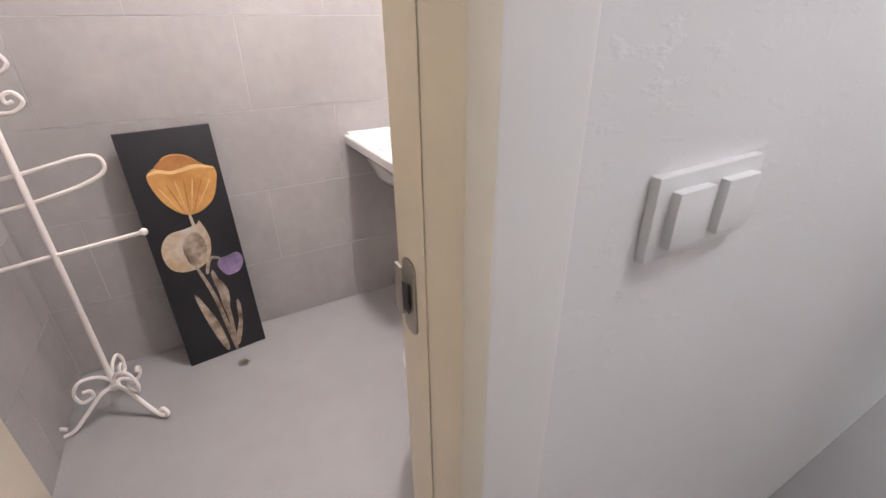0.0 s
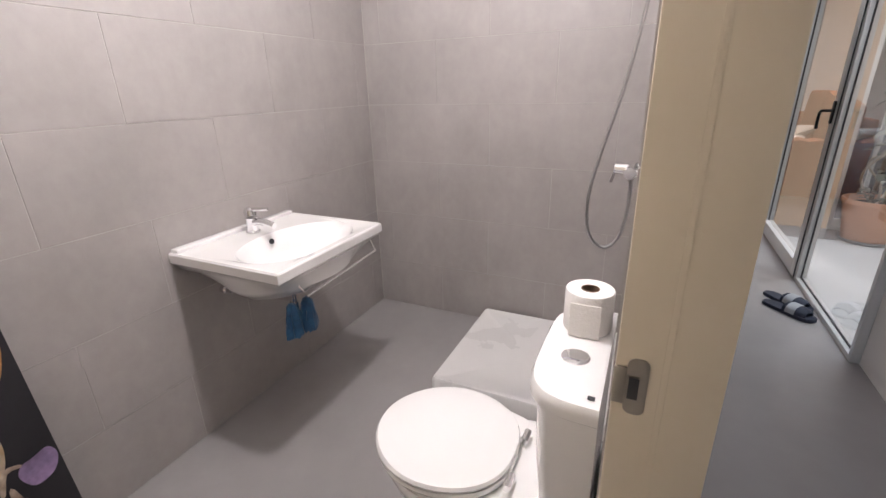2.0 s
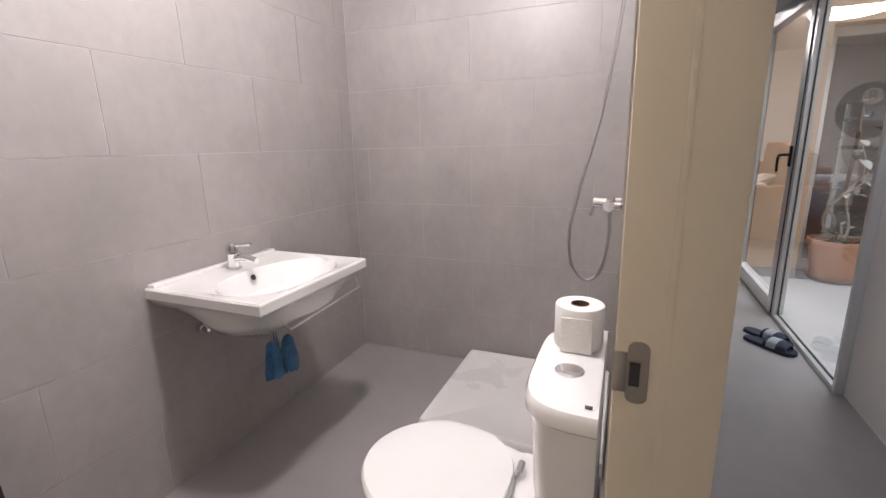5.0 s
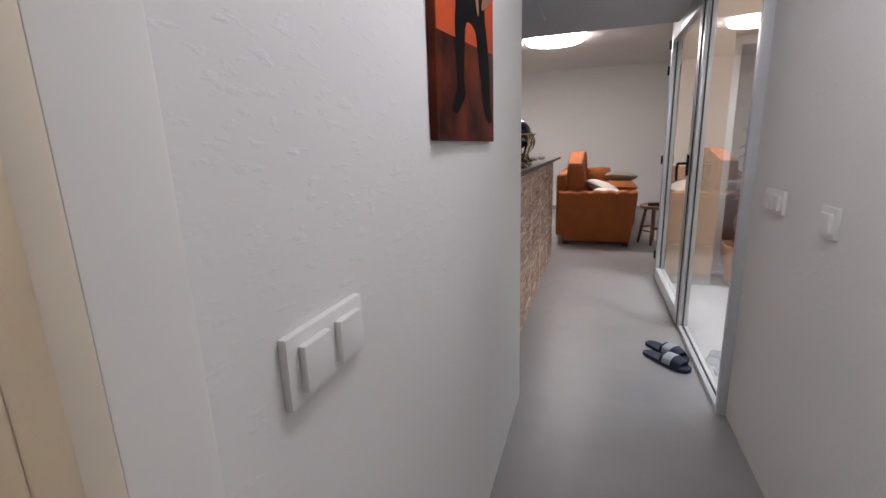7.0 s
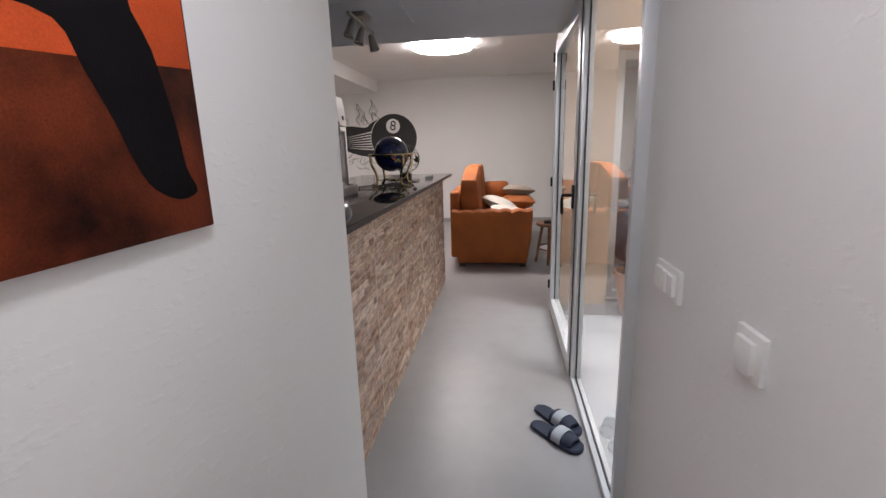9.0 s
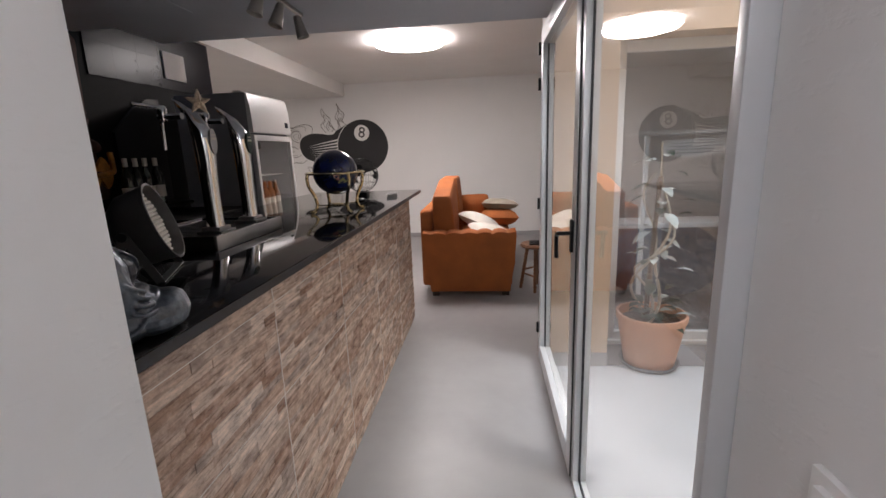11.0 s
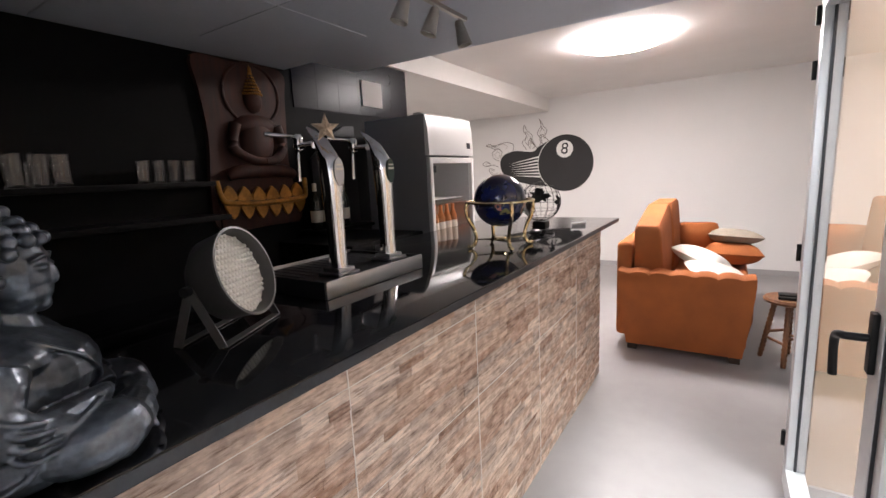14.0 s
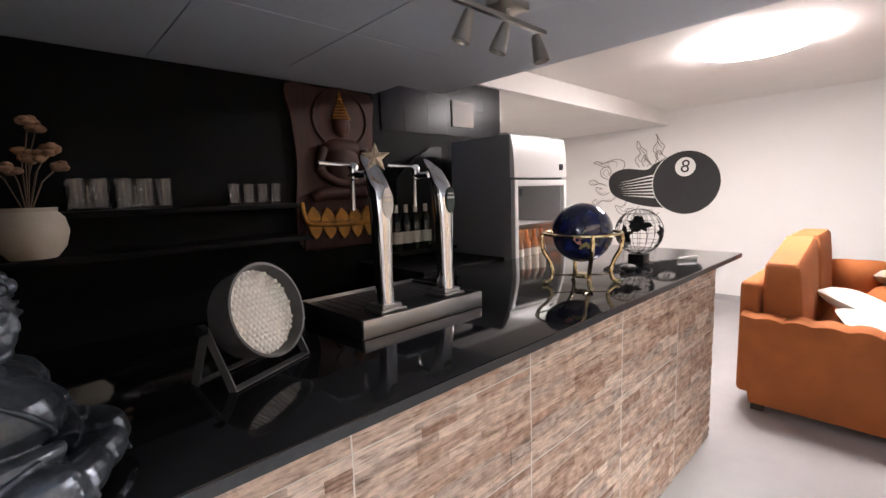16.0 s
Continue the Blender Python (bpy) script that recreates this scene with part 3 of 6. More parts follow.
        for i, (z, r) in enumerate(((0.50, 0.016), (0.485, 0.028), (0.45, 0.034), (0.41, 0.042), (0.375, 0.048), (0.36, 0.035))):
            loops.append([(2.675 + lobe * 0.065 + (0.75 + 0.25 * math.sin(k * 2.3 + lobe)) * r * math.cos(k * math.tau / n) * rng.uniform(0.85, 1.15),
                           2.03 - lobe * 0.015 + 0.7 * r * math.sin(k * math.tau / n) * rng.uniform(0.8, 1.2), z + rng.uniform(-0.006, 0.006)) for k in range(n)])
        loft(bm, loops)
    solid("blue_rag", bm, BLUE_RAG, "crumpled blue plastic bag tied round the waste pipe", "bag")


def toilet():
    t = thing("toilet", "white ceramic toilet with closed lid and cistern", "toilet")
    cx = 2.375
    n = 40

    def egg(w, y0, y1, z, sq=0.0):
        out = []
        for k in range(n):
            a = k * math.tau / n
            c, s = math.cos(a), math.sin(a)
            yy = (y0 + y1) / 2 + (y1 - y0) / 2 * s
            ww = w * (1.0 if s < 0 else math.sqrt(max(0.0, 1 - 0.12 * s * s)))
            xx = cx + ww * math.copysign(abs(c) ** (0.8 if s < 0 else 1.0), c)
            out.append((xx, yy, z))
        return out
    bm = bmesh.new()
    loft(bm, [egg(0.105, 0.96, 1.27, 0.0), egg(0.10, 0.97, 1.27, 0.03), egg(0.092, 0.98, 1.25, 0.14), egg(0.12, 0.97, 1.31, 0.24), egg(0.168, 0.965, 1.40, 0.33), egg(0.18, 0.96, 1.425, 0.385), egg(0.18, 0.96, 1.425, 0.40)])
    box(bm, cx - 0.17, cx + 0.17, 0.872, 1.08, 0.30, 0.402, bevel=0.02)
    part("bowl", bm, CERAMIC, t)
    bm = bmesh.new()
    loft(bm, [egg(0.173, 1.06, 1.425, 0.404), egg(0.177, 1.058, 1.430, 0.412), egg(0.175, 1.06, 1.428, 0.42)])
    part("seat", bm, CERAMIC, t, "white seat ring")
    bm = bmesh.new()
    loft(bm, [egg(0.173, 1.062, 1.426, 0.423), egg(0.177, 1.06, 1.430, 0.43), egg(0.172, 1.063, 1.424, 0.438), egg(0.15, 1.09, 1.40, 0.443), egg(0.05, 1.2, 1.3, 0.4445)])
    part("lid", bm, CERAMIC, t, "white closed lid")
    for x in (cx - 0.075, cx + 0.075):
        part("hinge", tube(bmesh.new(), [(x - 0.02, 1.055, 0.42), (x + 0.02, 1.055, 0.42)], 0.010, 10), CHROME, t, "chrome lid hinge")

    def dshape(w, d, z, inset=0.0):
        out = []
        for k in range(n):
            a = k * math.tau / n
            c, s = math.cos(a), math.sin(a)
            x = cx - 0.02 + (w - inset) * math.copysign(abs(c) ** 0.45, c)
            y = 0.878 + (inset if s < 0 else 0) + (d - inset) * (max(0, s) ** 0.6 if s > 0 else 0)
            out.append((x, y + 0.0005 * k / n, z))
        return out
    bm = bmesh.new()
    loft(bm, [dshape(0.155, 0.10, 0.40), dshape(0.165, 0.115, 0.58), dshape(0.17, 0.12, 0.731)])
    part("cistern", bm, CERAMIC, t)
    bm = bmesh.new()
    loft(bm, [dshape(0.175, 0.125, 0.734), dshape(0.182, 0.132, 0.741), dshape(0.182, 0.132, 0.761), dshape(0.176, 0.127, 0.771), dshape(0.16, 0.12, 0.775, 0.006)])
    ld = part("cistern_lid", bm, CERAMIC, t)
    bm = lathe(bmesh.new(), [(0, 0.768), (0.027, 0.768), (0.027, 0.777), (0.022, 0.779), (0, 0.778)], at=(2.31, 0.937, 0), seg=24)
    part("flush_button", bm, CHROME, ld, "round chrome flush button")
    part("maker_mark", boxes((2.195, 2.205, 0.888, 0.900, 0.7752, 0.7758)), ALU_DARK, ld, "small dark mark")
    r = thing("toilet_roll", "white toilet paper roll standing on the cistern", "toilet roll")
    bm = bmesh.new()
    c = Matrix.Translation((2.435, 0.934, 0.7765)) @ Matrix.Scale(0.90, 4)
    lathe(bm, [(0.021, 0.0), (0.053, 0.0), (0.055, 0.004), (0.055, 0.094), (0.053, 0.098), (0.021, 0.098), (0.021, 0.0)], m=c, seg=36)
    part("paper", bm, PAPER, r)
    bm = lathe(bmesh.new(), [(0.0205, 0.002), (0.0205, 0.099), (0.0185, 0.099), (0.0185, 0.002), (0.0205, 0.002)], m=c, seg=24)
    part("core", bm, CARD, r, "brown cardboard core")
    bm = bmesh.new()
    box(bm, 2.3835, 2.3880, 0.904, 0.965, 0.7765, 0.850, bevel=0.002)
    part("loose_sheet", bm, PAPER, r)


def shower():
    bm = bmesh.new()
    x0, x1, y0, y1 = 2.984, 3.688, 0.876, 1.606
    lp = rounded_rect(x0, x1, y0, y1, 0.02)

    def ins(d, z):
        return [(p[0], p[1], z) for p in rounded_rect(x0 + d, x1 - d, y0 + d, y1 - d, max(0.004, 0.02 - d * 0.3))]
    loft(bm, [ins(0, 0.001), ins(0, 0.071), ins(0.006, 0.079), ins(0.028, 0.079), ins(0.040, 0.069), ins(0.25, 0.060)])
    t = thing("shower_tray", "low white acrylic shower tray in the corner", "shower tray")
    part("basin", bm, ACRYLIC, t)
    bm = lathe(bmesh.new(), [(0, 0.060), (0.045, 0.060), (0.045, 0.064), (0.03, 0.066), (0, 0.065)], at=(3.33, 1.02, 0), seg=24)
    part("drain_cover", bm, CHROME, t, "round chrome drain cover")
    s = thing("shower_mixer", "chrome shower mixer with flexible metal hose", "shower mixer")
    X, Z, Y = 3.36, 0.955, 0.863
    bm = bmesh.new()
    for x in (X - 0.075, X + 0.075):
        lathe(bm, [(0, 0), (0.032, 0), (0.030, 0.008), (0.016, 0.014), (0.016, 0.05), (0, 0.05)], m=Matrix.Translation((x, Y, Z)) @ Matrix.Rotation(radians(-90), 4, 'X'), seg=18)
    tube(bm, [(X - 0.095, Y + 0.055, Z), (X + 0.095, Y + 0.055, Z)], 0.021, 16)
    part("body", bm, CHROME, s)
    bm = bmesh.new()
    tube(bm, [(X, Y + 0.06, Z), (X, Y + 0.115, Z + 0.005)], 0.023, 16, 0.021)
    tube(bm, [(X, Y + 0.11, Z), (X, Y + 0.125, Z - 0.05)], 0.007, 8)
    part("lever", bm, CHROME, s)
    hose = smooth_loop([(X, Y + 0.055, Z - 0.02), (X, Y + 0.05, Z - 0.13), (X, Y + 0.07, Z - 0.26), (X - 0.01, Y + 0.12, Z - 0.315), (X - 0.02, Y + 0.18, Z - 0.27), (X - 0.02, Y + 0.20, Z - 0.13),
                        (X - 0.01, Y + 0.17, Z + 0.05), (X, Y + 0.10, Z + 0.35), (X, Y + 0.05, Z + 0.70), (X, Y + 0.045, Z + 0.92)], 6, False)
    part("hose", tube(bmesh.new(), hose, 0.0065, 8), STEEL, s, "flexible metal hose")
    bm = bmesh.new()
    tube(bm, [(X, Y + 0.045, Z + 0.92), (X, Y + 0.07, Z + 1.10)], 0.013, 12)
    lathe(bm, [(0, 0), (0.045, 0.0), (0.045, 0.012), (0.015, 0.03), (0, 0.03)], m=Matrix.Translation((X, Y + 0.10, Z + 1.09)) @ Matrix.Rotation(radians(35), 4, 'X'), seg=20)
    box(bm, X - 0.014, X + 0.014, Y + 0.0, Y + 0.05, Z + 0.96, Z + 0.99, bevel=0.003)
    part("hand_shower", bm, CHROME, s, "chrome hand shower on its holder")


def tulip_picture():
    h, wd = 0.862, 0.277
    ang = math.atan2(0.083, 0.855)
    m = Matrix.Translation((1.690, 2.143, 0.0)) @ Matrix.Rotation(radians(7), 4, 'Z') @ Matrix.Rotation(radians(90) - ang, 4, 'X')
    t = thing("tulip_picture", "tall black canvas painted with tulips leaning on the tiles", "picture", m=m)

    def flat(name, outline, material, z, label="", d=0.0012):
        bm = slab(bmesh.new(), outline, Matrix.Translation((0, 0, z)), d)
        return part(name, bm, material, t, label, smooth=False)
    bm = bmesh.new()
    box(bm, 0, wd, 0, h, -0.03, 0.0, bevel=0.002)
    part("canvas", bm, CANVAS_BLACK, t)

    def S(pts, k=4):
        return smooth_loop([(x * wd, y * h) for x, y in pts], k)
    flat("stem", S([(0.50, 0.66), (0.53, 0.66), (0.54, 0.60), (0.51, 0.60)]), PETAL_WHITE, 0.0004)
    flat("flower", S([(0.20, 0.84), (0.32, 0.87), (0.42, 0.90), (0.55, 0.905), (0.68, 0.89), (0.82, 0.85), (0.93, 0.83), (0.90, 0.76), (0.80, 0.70), (0.62, 0.665), (0.45, 0.67), (0.30, 0.72), (0.22, 0.78)]), PETAL_ORANGE, 0.0004, "ochre tulip")
    flat("petal", S([(0.30, 0.865), (0.42, 0.895), (0.55, 0.90), (0.68, 0.885), (0.80, 0.85), (0.66, 0.84), (0.45, 0.84)]), PETAL_AMBER, 0.0018)
    flat("petal", S([(0.20, 0.838), (0.30, 0.855), (0.44, 0.842), (0.58, 0.845), (0.60, 0.76), (0.56, 0.675), (0.44, 0.675), (0.30, 0.725), (0.22, 0.785)]), PETAL_ORANGE, 0.0026)
    flat("petal", S([(0.56, 0.845), (0.74, 0.852), (0.93, 0.828), (0.90, 0.765), (0.80, 0.705), (0.62, 0.67), (0.56, 0.72)]), PETAL_ORANGE, 0.0028)
    flat("petal_edge", S([(0.20, 0.84), (0.31, 0.858), (0.45, 0.845), (0.58, 0.85), (0.74, 0.856), (0.93, 0.83), (0.74, 0.843), (0.58, 0.836), (0.45, 0.833), (0.31, 0.845)]), PETAL_SAND, 0.0040)
    for q in range(7):
        u = 0.28 + q * 0.09
        flat("petal_vein", S([(u, 0.80 - 0.02 * abs(q - 3) / 3), (u + 0.012, 0.80 - 0.02 * abs(q - 3) / 3), (0.51 + (u - 0.51) * 0.35 + 0.006, 0.685), (0.51 + (u - 0.51) * 0.35, 0.685)], 2), PETAL_AMBER if q % 2 else PETAL_SAND, 0.0042, d=0.0004)
    flat("flower", S([(0.10, 0.545), (0.22, 0.60), (0.42, 0.61), (0.56, 0.62), (0.60, 0.63), (0.66, 0.55), (0.60, 0.47), (0.45, 0.435), (0.25, 0.435), (0.12, 0.47)]), PETAL_WHITE, 0.0004, "ivory tulip")
    flat("petal", S([(0.34, 0.55), (0.52, 0.59), (0.60, 0.52), (0.50, 0.455), (0.36, 0.46)]), LEAF_BROWN, 0.0018)
    flat("flower", S([(0.66, 0.42), (0.70, 0.45), (0.80, 0.455), (0.93, 0.46), (0.98, 0.42), (0.90, 0.375), (0.74, 0.37)]), PETAL_PURPLE, 0.0004, "violet tulip")
    for pts in ([(0.40, 0.44), (0.43, 0.44), (0.55, 0.28), (0.62, 0.02), (0.58, 0.02), (0.50, 0.28)], [(0.55, 0.38), (0.60, 0.40), (0.66, 0.25), (0.64, 0.05), (0.60, 0.05), (0.60, 0.24)],
                [(0.50, 0.41), (0.58, 0.47), (0.70, 0.46), (0.70, 0.45), (0.60, 0.455), (0.53, 0.40)],
                [(0.29, 0.31), (0.34, 0.30), (0.48, 0.16), (0.52, 0.03), (0.46, 0.03), (0.36, 0.16)], [(0.76, 0.24), (0.80, 0.22), (0.76, 0.12), (0.66, 0.03), (0.60, 0.04), (0.72, 0.14)],
                [(0.62, 0.36), (0.70, 0.30), (0.66, 0.22), (0.60, 0.20), (0.58, 0.28)]):
        flat("leaf", S(pts, 3), LEAF_BROWN, 0.0012)


def towel_stand():
    bx, by = 1.486, 2.02
    t = thing("towel_stand", "white wrought-iron towel stand with scroll feet", "towel stand", m=Matrix.Translation((bx, by, 0)) @ Matrix.Rotation(radians(-8), 4, 'Z'))
    bm = tube(bmesh.new(), [(0, 0, 0.10), (0, 0, 0.5), (0, 0, 0.965)], 0.0085, 10)
    lathe(bm, [(0.0, 0.095), (0.016, 0.10), (0.016, 0.115), (0.009, 0.12)], seg=14)
    part("pole", bm, WHITE_METAL, t)
    for k in range(3):
        a = radians(-35 + 120 * k)

        def P(r, z):
            return (r * math.cos(a), r * math.sin(a), z)
        leg = [P(0.0, 0.13), P(0.03, 0.165), P(0.075, 0.175), P(0.10, 0.14), P(0.09, 0.10), P(0.06, 0.105), P(0.062, 0.13), P(0.08, 0.135)]
        low = [P(0.0, 0.11), P(0.04, 0.10), P(0.09, 0.055), P(0.135, 0.016), P(0.165, 0.012), P(0.178, 0.03), P(0.165, 0.045), P(0.152, 0.034)]
        bm = bmesh.new()
        tube(bm, smooth_loop(leg, 5, False), 0.0055, 8)
        tube(bm, smooth_loop(low, 5, False), 0.0065, 8)
        part("scroll_foot", bm, WHITE_METAL, t)
    bm = bmesh.new()
    tube(bm, [(-0.26, 0, 0.55), (0.22, 0, 0.62)], 0.006, 8)
    ball(bm, (0.225, 0, 0.621), 0.011)
    ball(bm, (-0.26, 0, 0.55), 0.011)
    part("bar", bm, WHITE_METAL, t)
    bm = tube(bmesh.new(), smooth_loop([(-0.22, 0.012, 0.70), (0.02, 0.012, 0.745), (0.16, 0.012, 0.79), (0.185, 0.012, 0.83), (0.15, 0.012, 0.85), (0.01, 0.012, 0.82), (-0.22, 0.012, 0.775)], 5, False), 0.0055, 8)
    part("bar", bm, WHITE_METAL, t, "looped towel bar")
    ring = [(0.085 * math.sin(k * math.tau / 28) - 0.05, 0, 1.045 + 0.085 * -math.cos(k * math.tau / 28)) for k in range(28)]
    part("top_ring", tube(bmesh.new(), ring, 0.006, 8, closed=True), WHITE_METAL, t)
    for z in (1.075, 0.99):
        sc = [(0.015 + 0.0, 0, z - 0.02), (0.05, 0, z - 0.018), (0.075, 0, z + 0.004), (0.062, 0, z + 0.026), (0.04, 0, z + 0.02), (0.042, 0, z + 0.002), (0.055, 0, z + 0.006)]
        part("scroll", tube(bmesh.new(), smooth_loop(sc, 5, False), 0.0048, 8), WHITE_METAL, t)


washbasin()
toilet()
shower()
tulip_picture()
towel_stand()
bm = bmesh.new()
lathe(bm, [(0, 0.0), (0.022, 0.0), (0.022, 0.004), (0.013, 0.004), (0.011, 0.001), (0, 0.001)], at=(1.868, 2.067, 0), seg=22)
solid("floor_drain", bm, SATIN, "small round metal floor outlet in the bathroom tiles", "floor drain")
bm = lathe(bmesh.new(), [(0, 2.36), (0.12, 2.36), (0.12, 2.345), (0.115, 2.34), (0, 2.34)], at=(2.46, 1.45, 0), seg=28)
solid("bathroom_light", bm, SPOT_GLOW, "round white bathroom ceiling light, lit", "ceiling light")


# ---- corridor ----
def rocker_switch(x0, x1, z0, z1, y, out, rockers, label, m=None):
    t = thing("light_switch", label, "light switch")
    d = 0.011 * out
    bm = boxes((x0, x1, y, y + d, z0, z1), bevel=0.0022)
    part("plate", bm, SWITCH, t)
    for a, b, c0, c1 in rockers:
        bm = bmesh.new()
        box(bm, a, b, y + d * 0.9, y + d * 1.9, c0, c1, bevel=0.0025)
        part("rocker", bm, SWITCH, t)


rocker_switch(2.227, 2.386, 0.947, 1.030, LW, -1, ((2.245, 2.298, 0.961, 1.016), (2.317, 2.370, 0.961, 1.016)), "white double rocker light switch on the plaster")
rocker_switch(3.622, 3.782, 0.961, 1.041, RW, 1, ((3.640, 3.678, 0.975, 1.027), (3.685, 3.720, 0.975, 1.027), (3.727, 3.765, 0.975, 1.027)), "white triple light switch beside the glazed door")
rocker_switch(3.270, 3.354, 0.948, 1.032, RW, 1, ((3.285, 3.339, 0.963, 1.017),), "white single light switch on the corridor wall")


def figure_painting():
    x0, x1, z0, z1 = 2.712, 3.222, 1.233, 1.994
    t = thing("painting", "unframed canvas with dark plain shapes on vermilion and oxblood", "painting")
    yf = LW - 0.018
    part("canvas", boxes((x0, x1, yf, LW - 0.001, z0, z1), bevel=0.003), ART_DARK, t)
    base = Matrix.Translation((0, yf, 0)) @ Matrix.Rotation(radians(90), 4, 'X')

    def flat(name, pts, material, z, k=5):
        pts = [(a - 0.052, min(z1 - 0.003, b - (0.026 if b > 2.0 else 0.042))) for a, b in pts]
        bm = slab(bmesh.new(), smooth_loop(pts, k) if k else pts, base @ Matrix.Translation((0, 0, z * 0.5)), 0.0003)
        return part(name, bm, material, t, smooth=False)
    flat("background", [(2.771, 1.477), (2.90, 1.487), (3.05, 1.498), (3.269, 1.516), (3.269, 2.017), (2.771, 2.017)], ART_RED, 0.0002, 0)
    flat("dark_shape", [(2.90, 1.57), (2.885, 1.75), (2.93, 1.98), (3.15, 1.98), (3.20, 1.76), (3.165, 1.60), (3.195, 1.53), (3.22, 1.43), (3.228, 1.37), (3.245, 1.335), (3.205, 1.325), (3.16, 1.345), (3.135, 1.38), (3.115, 1.43), (3.085, 1.49), (3.06, 1.535),
                        (2.985, 1.535), (2.965, 1.48), (2.955, 1.41), (2.965, 1.38), (2.935, 1.355), (2.895, 1.333), (2.865, 1.338), (2.88, 1.365), (2.902, 1.395), (2.895, 1.46), (2.892, 1.52)], ART_BLACK, 0.0010, 3)
    flat("warm_patch", [(3.13, 1.60), (3.17, 1.66), (3.25, 1.70), (3.255, 1.66), (3.19, 1.62)], ART_SKIN, 0.0018)
    flat("warm_patch", [(3.06, 1.63), (3.085, 1.66), (3.10, 1.585), (3.085, 1.58)], ART_SKIN, 0.0018)


figure_painting()


def slipper(m, label):
    t = thing("slipper", label, "slipper", m=m, group="pair of slippers")
    pts = smooth_loop([(0.0, -0.035), (0.06, -0.043), (0.14, -0.048), (0.22, -0.05), (0.265, -0.03), (0.27, 0.01), (0.24, 0.045), (0.16, 0.045), (0.07, 0.035), (0.01, 0.032), (-0.01, 0.0)], 4)
    bm = slab(bmesh.new(), pts, Matrix.Translation((0, 0, 0.001)), 0.02)
    bmesh.ops.bevel(bm, geom=[e for e in bm.edges if abs(e.verts[0].co.z - e.verts[1].co.z) < 1e-5], offset=0.004, segments=2, affect='EDGES')
    part("sole", bm, RUBBER, t)
    bm = bmesh.new()
    ring = []
    for s in range(13):
        a = math.pi * s / 12
        ring.append((-0.05 * math.cos(a), 0.045 * math.sin(a) ** 0.7 + 0.015))
    loops = []
    for x, sc in ((0.115, 0.95), (0.14, 1.0), (0.18, 1.02), (0.215, 0.9), (0.235, 0.72)):
        loops.append([(x, y * sc, 0.018 + (z - 0.015) * sc) for y, z in ring] + [(x, y * sc * 0.92, 0.012 + (z - 0.015) * sc * 0.9) for y, z in ring[::-1]])
    loft(bm, loops)
    st = part("strap", bm, RUBBER, t, "wide navy strap")
    bm = bmesh.new()
    loops = []
    for x, sc in ((0.135, 1.03), (0.16, 1.045), (0.185, 1.045)):
        loops.append([(x, y * sc, 0.020 + (z - 0.015) * sc) for y, z in ring] + [(x, y * sc * 0.97, 0.019 + (z - 0.015) * sc * 0.96) for y, z in ring[::-1]])
    loft(bm, loops)
    part("stripe", bm, GREY_STRAP, st, "grey band on the strap")


slipper(Matrix.Translation((4.665, 0.095, 0)) @ Matrix.Rotation(radians(219), 4, 'Z'), "navy rubber slipper with a grey strap on the floor")
slipper(Matrix.Translation((4.525, 0.125, 0)) @ Matrix.Rotation(radians(225), 4, 'Z'), "navy rubber slipper beside the glazed door")


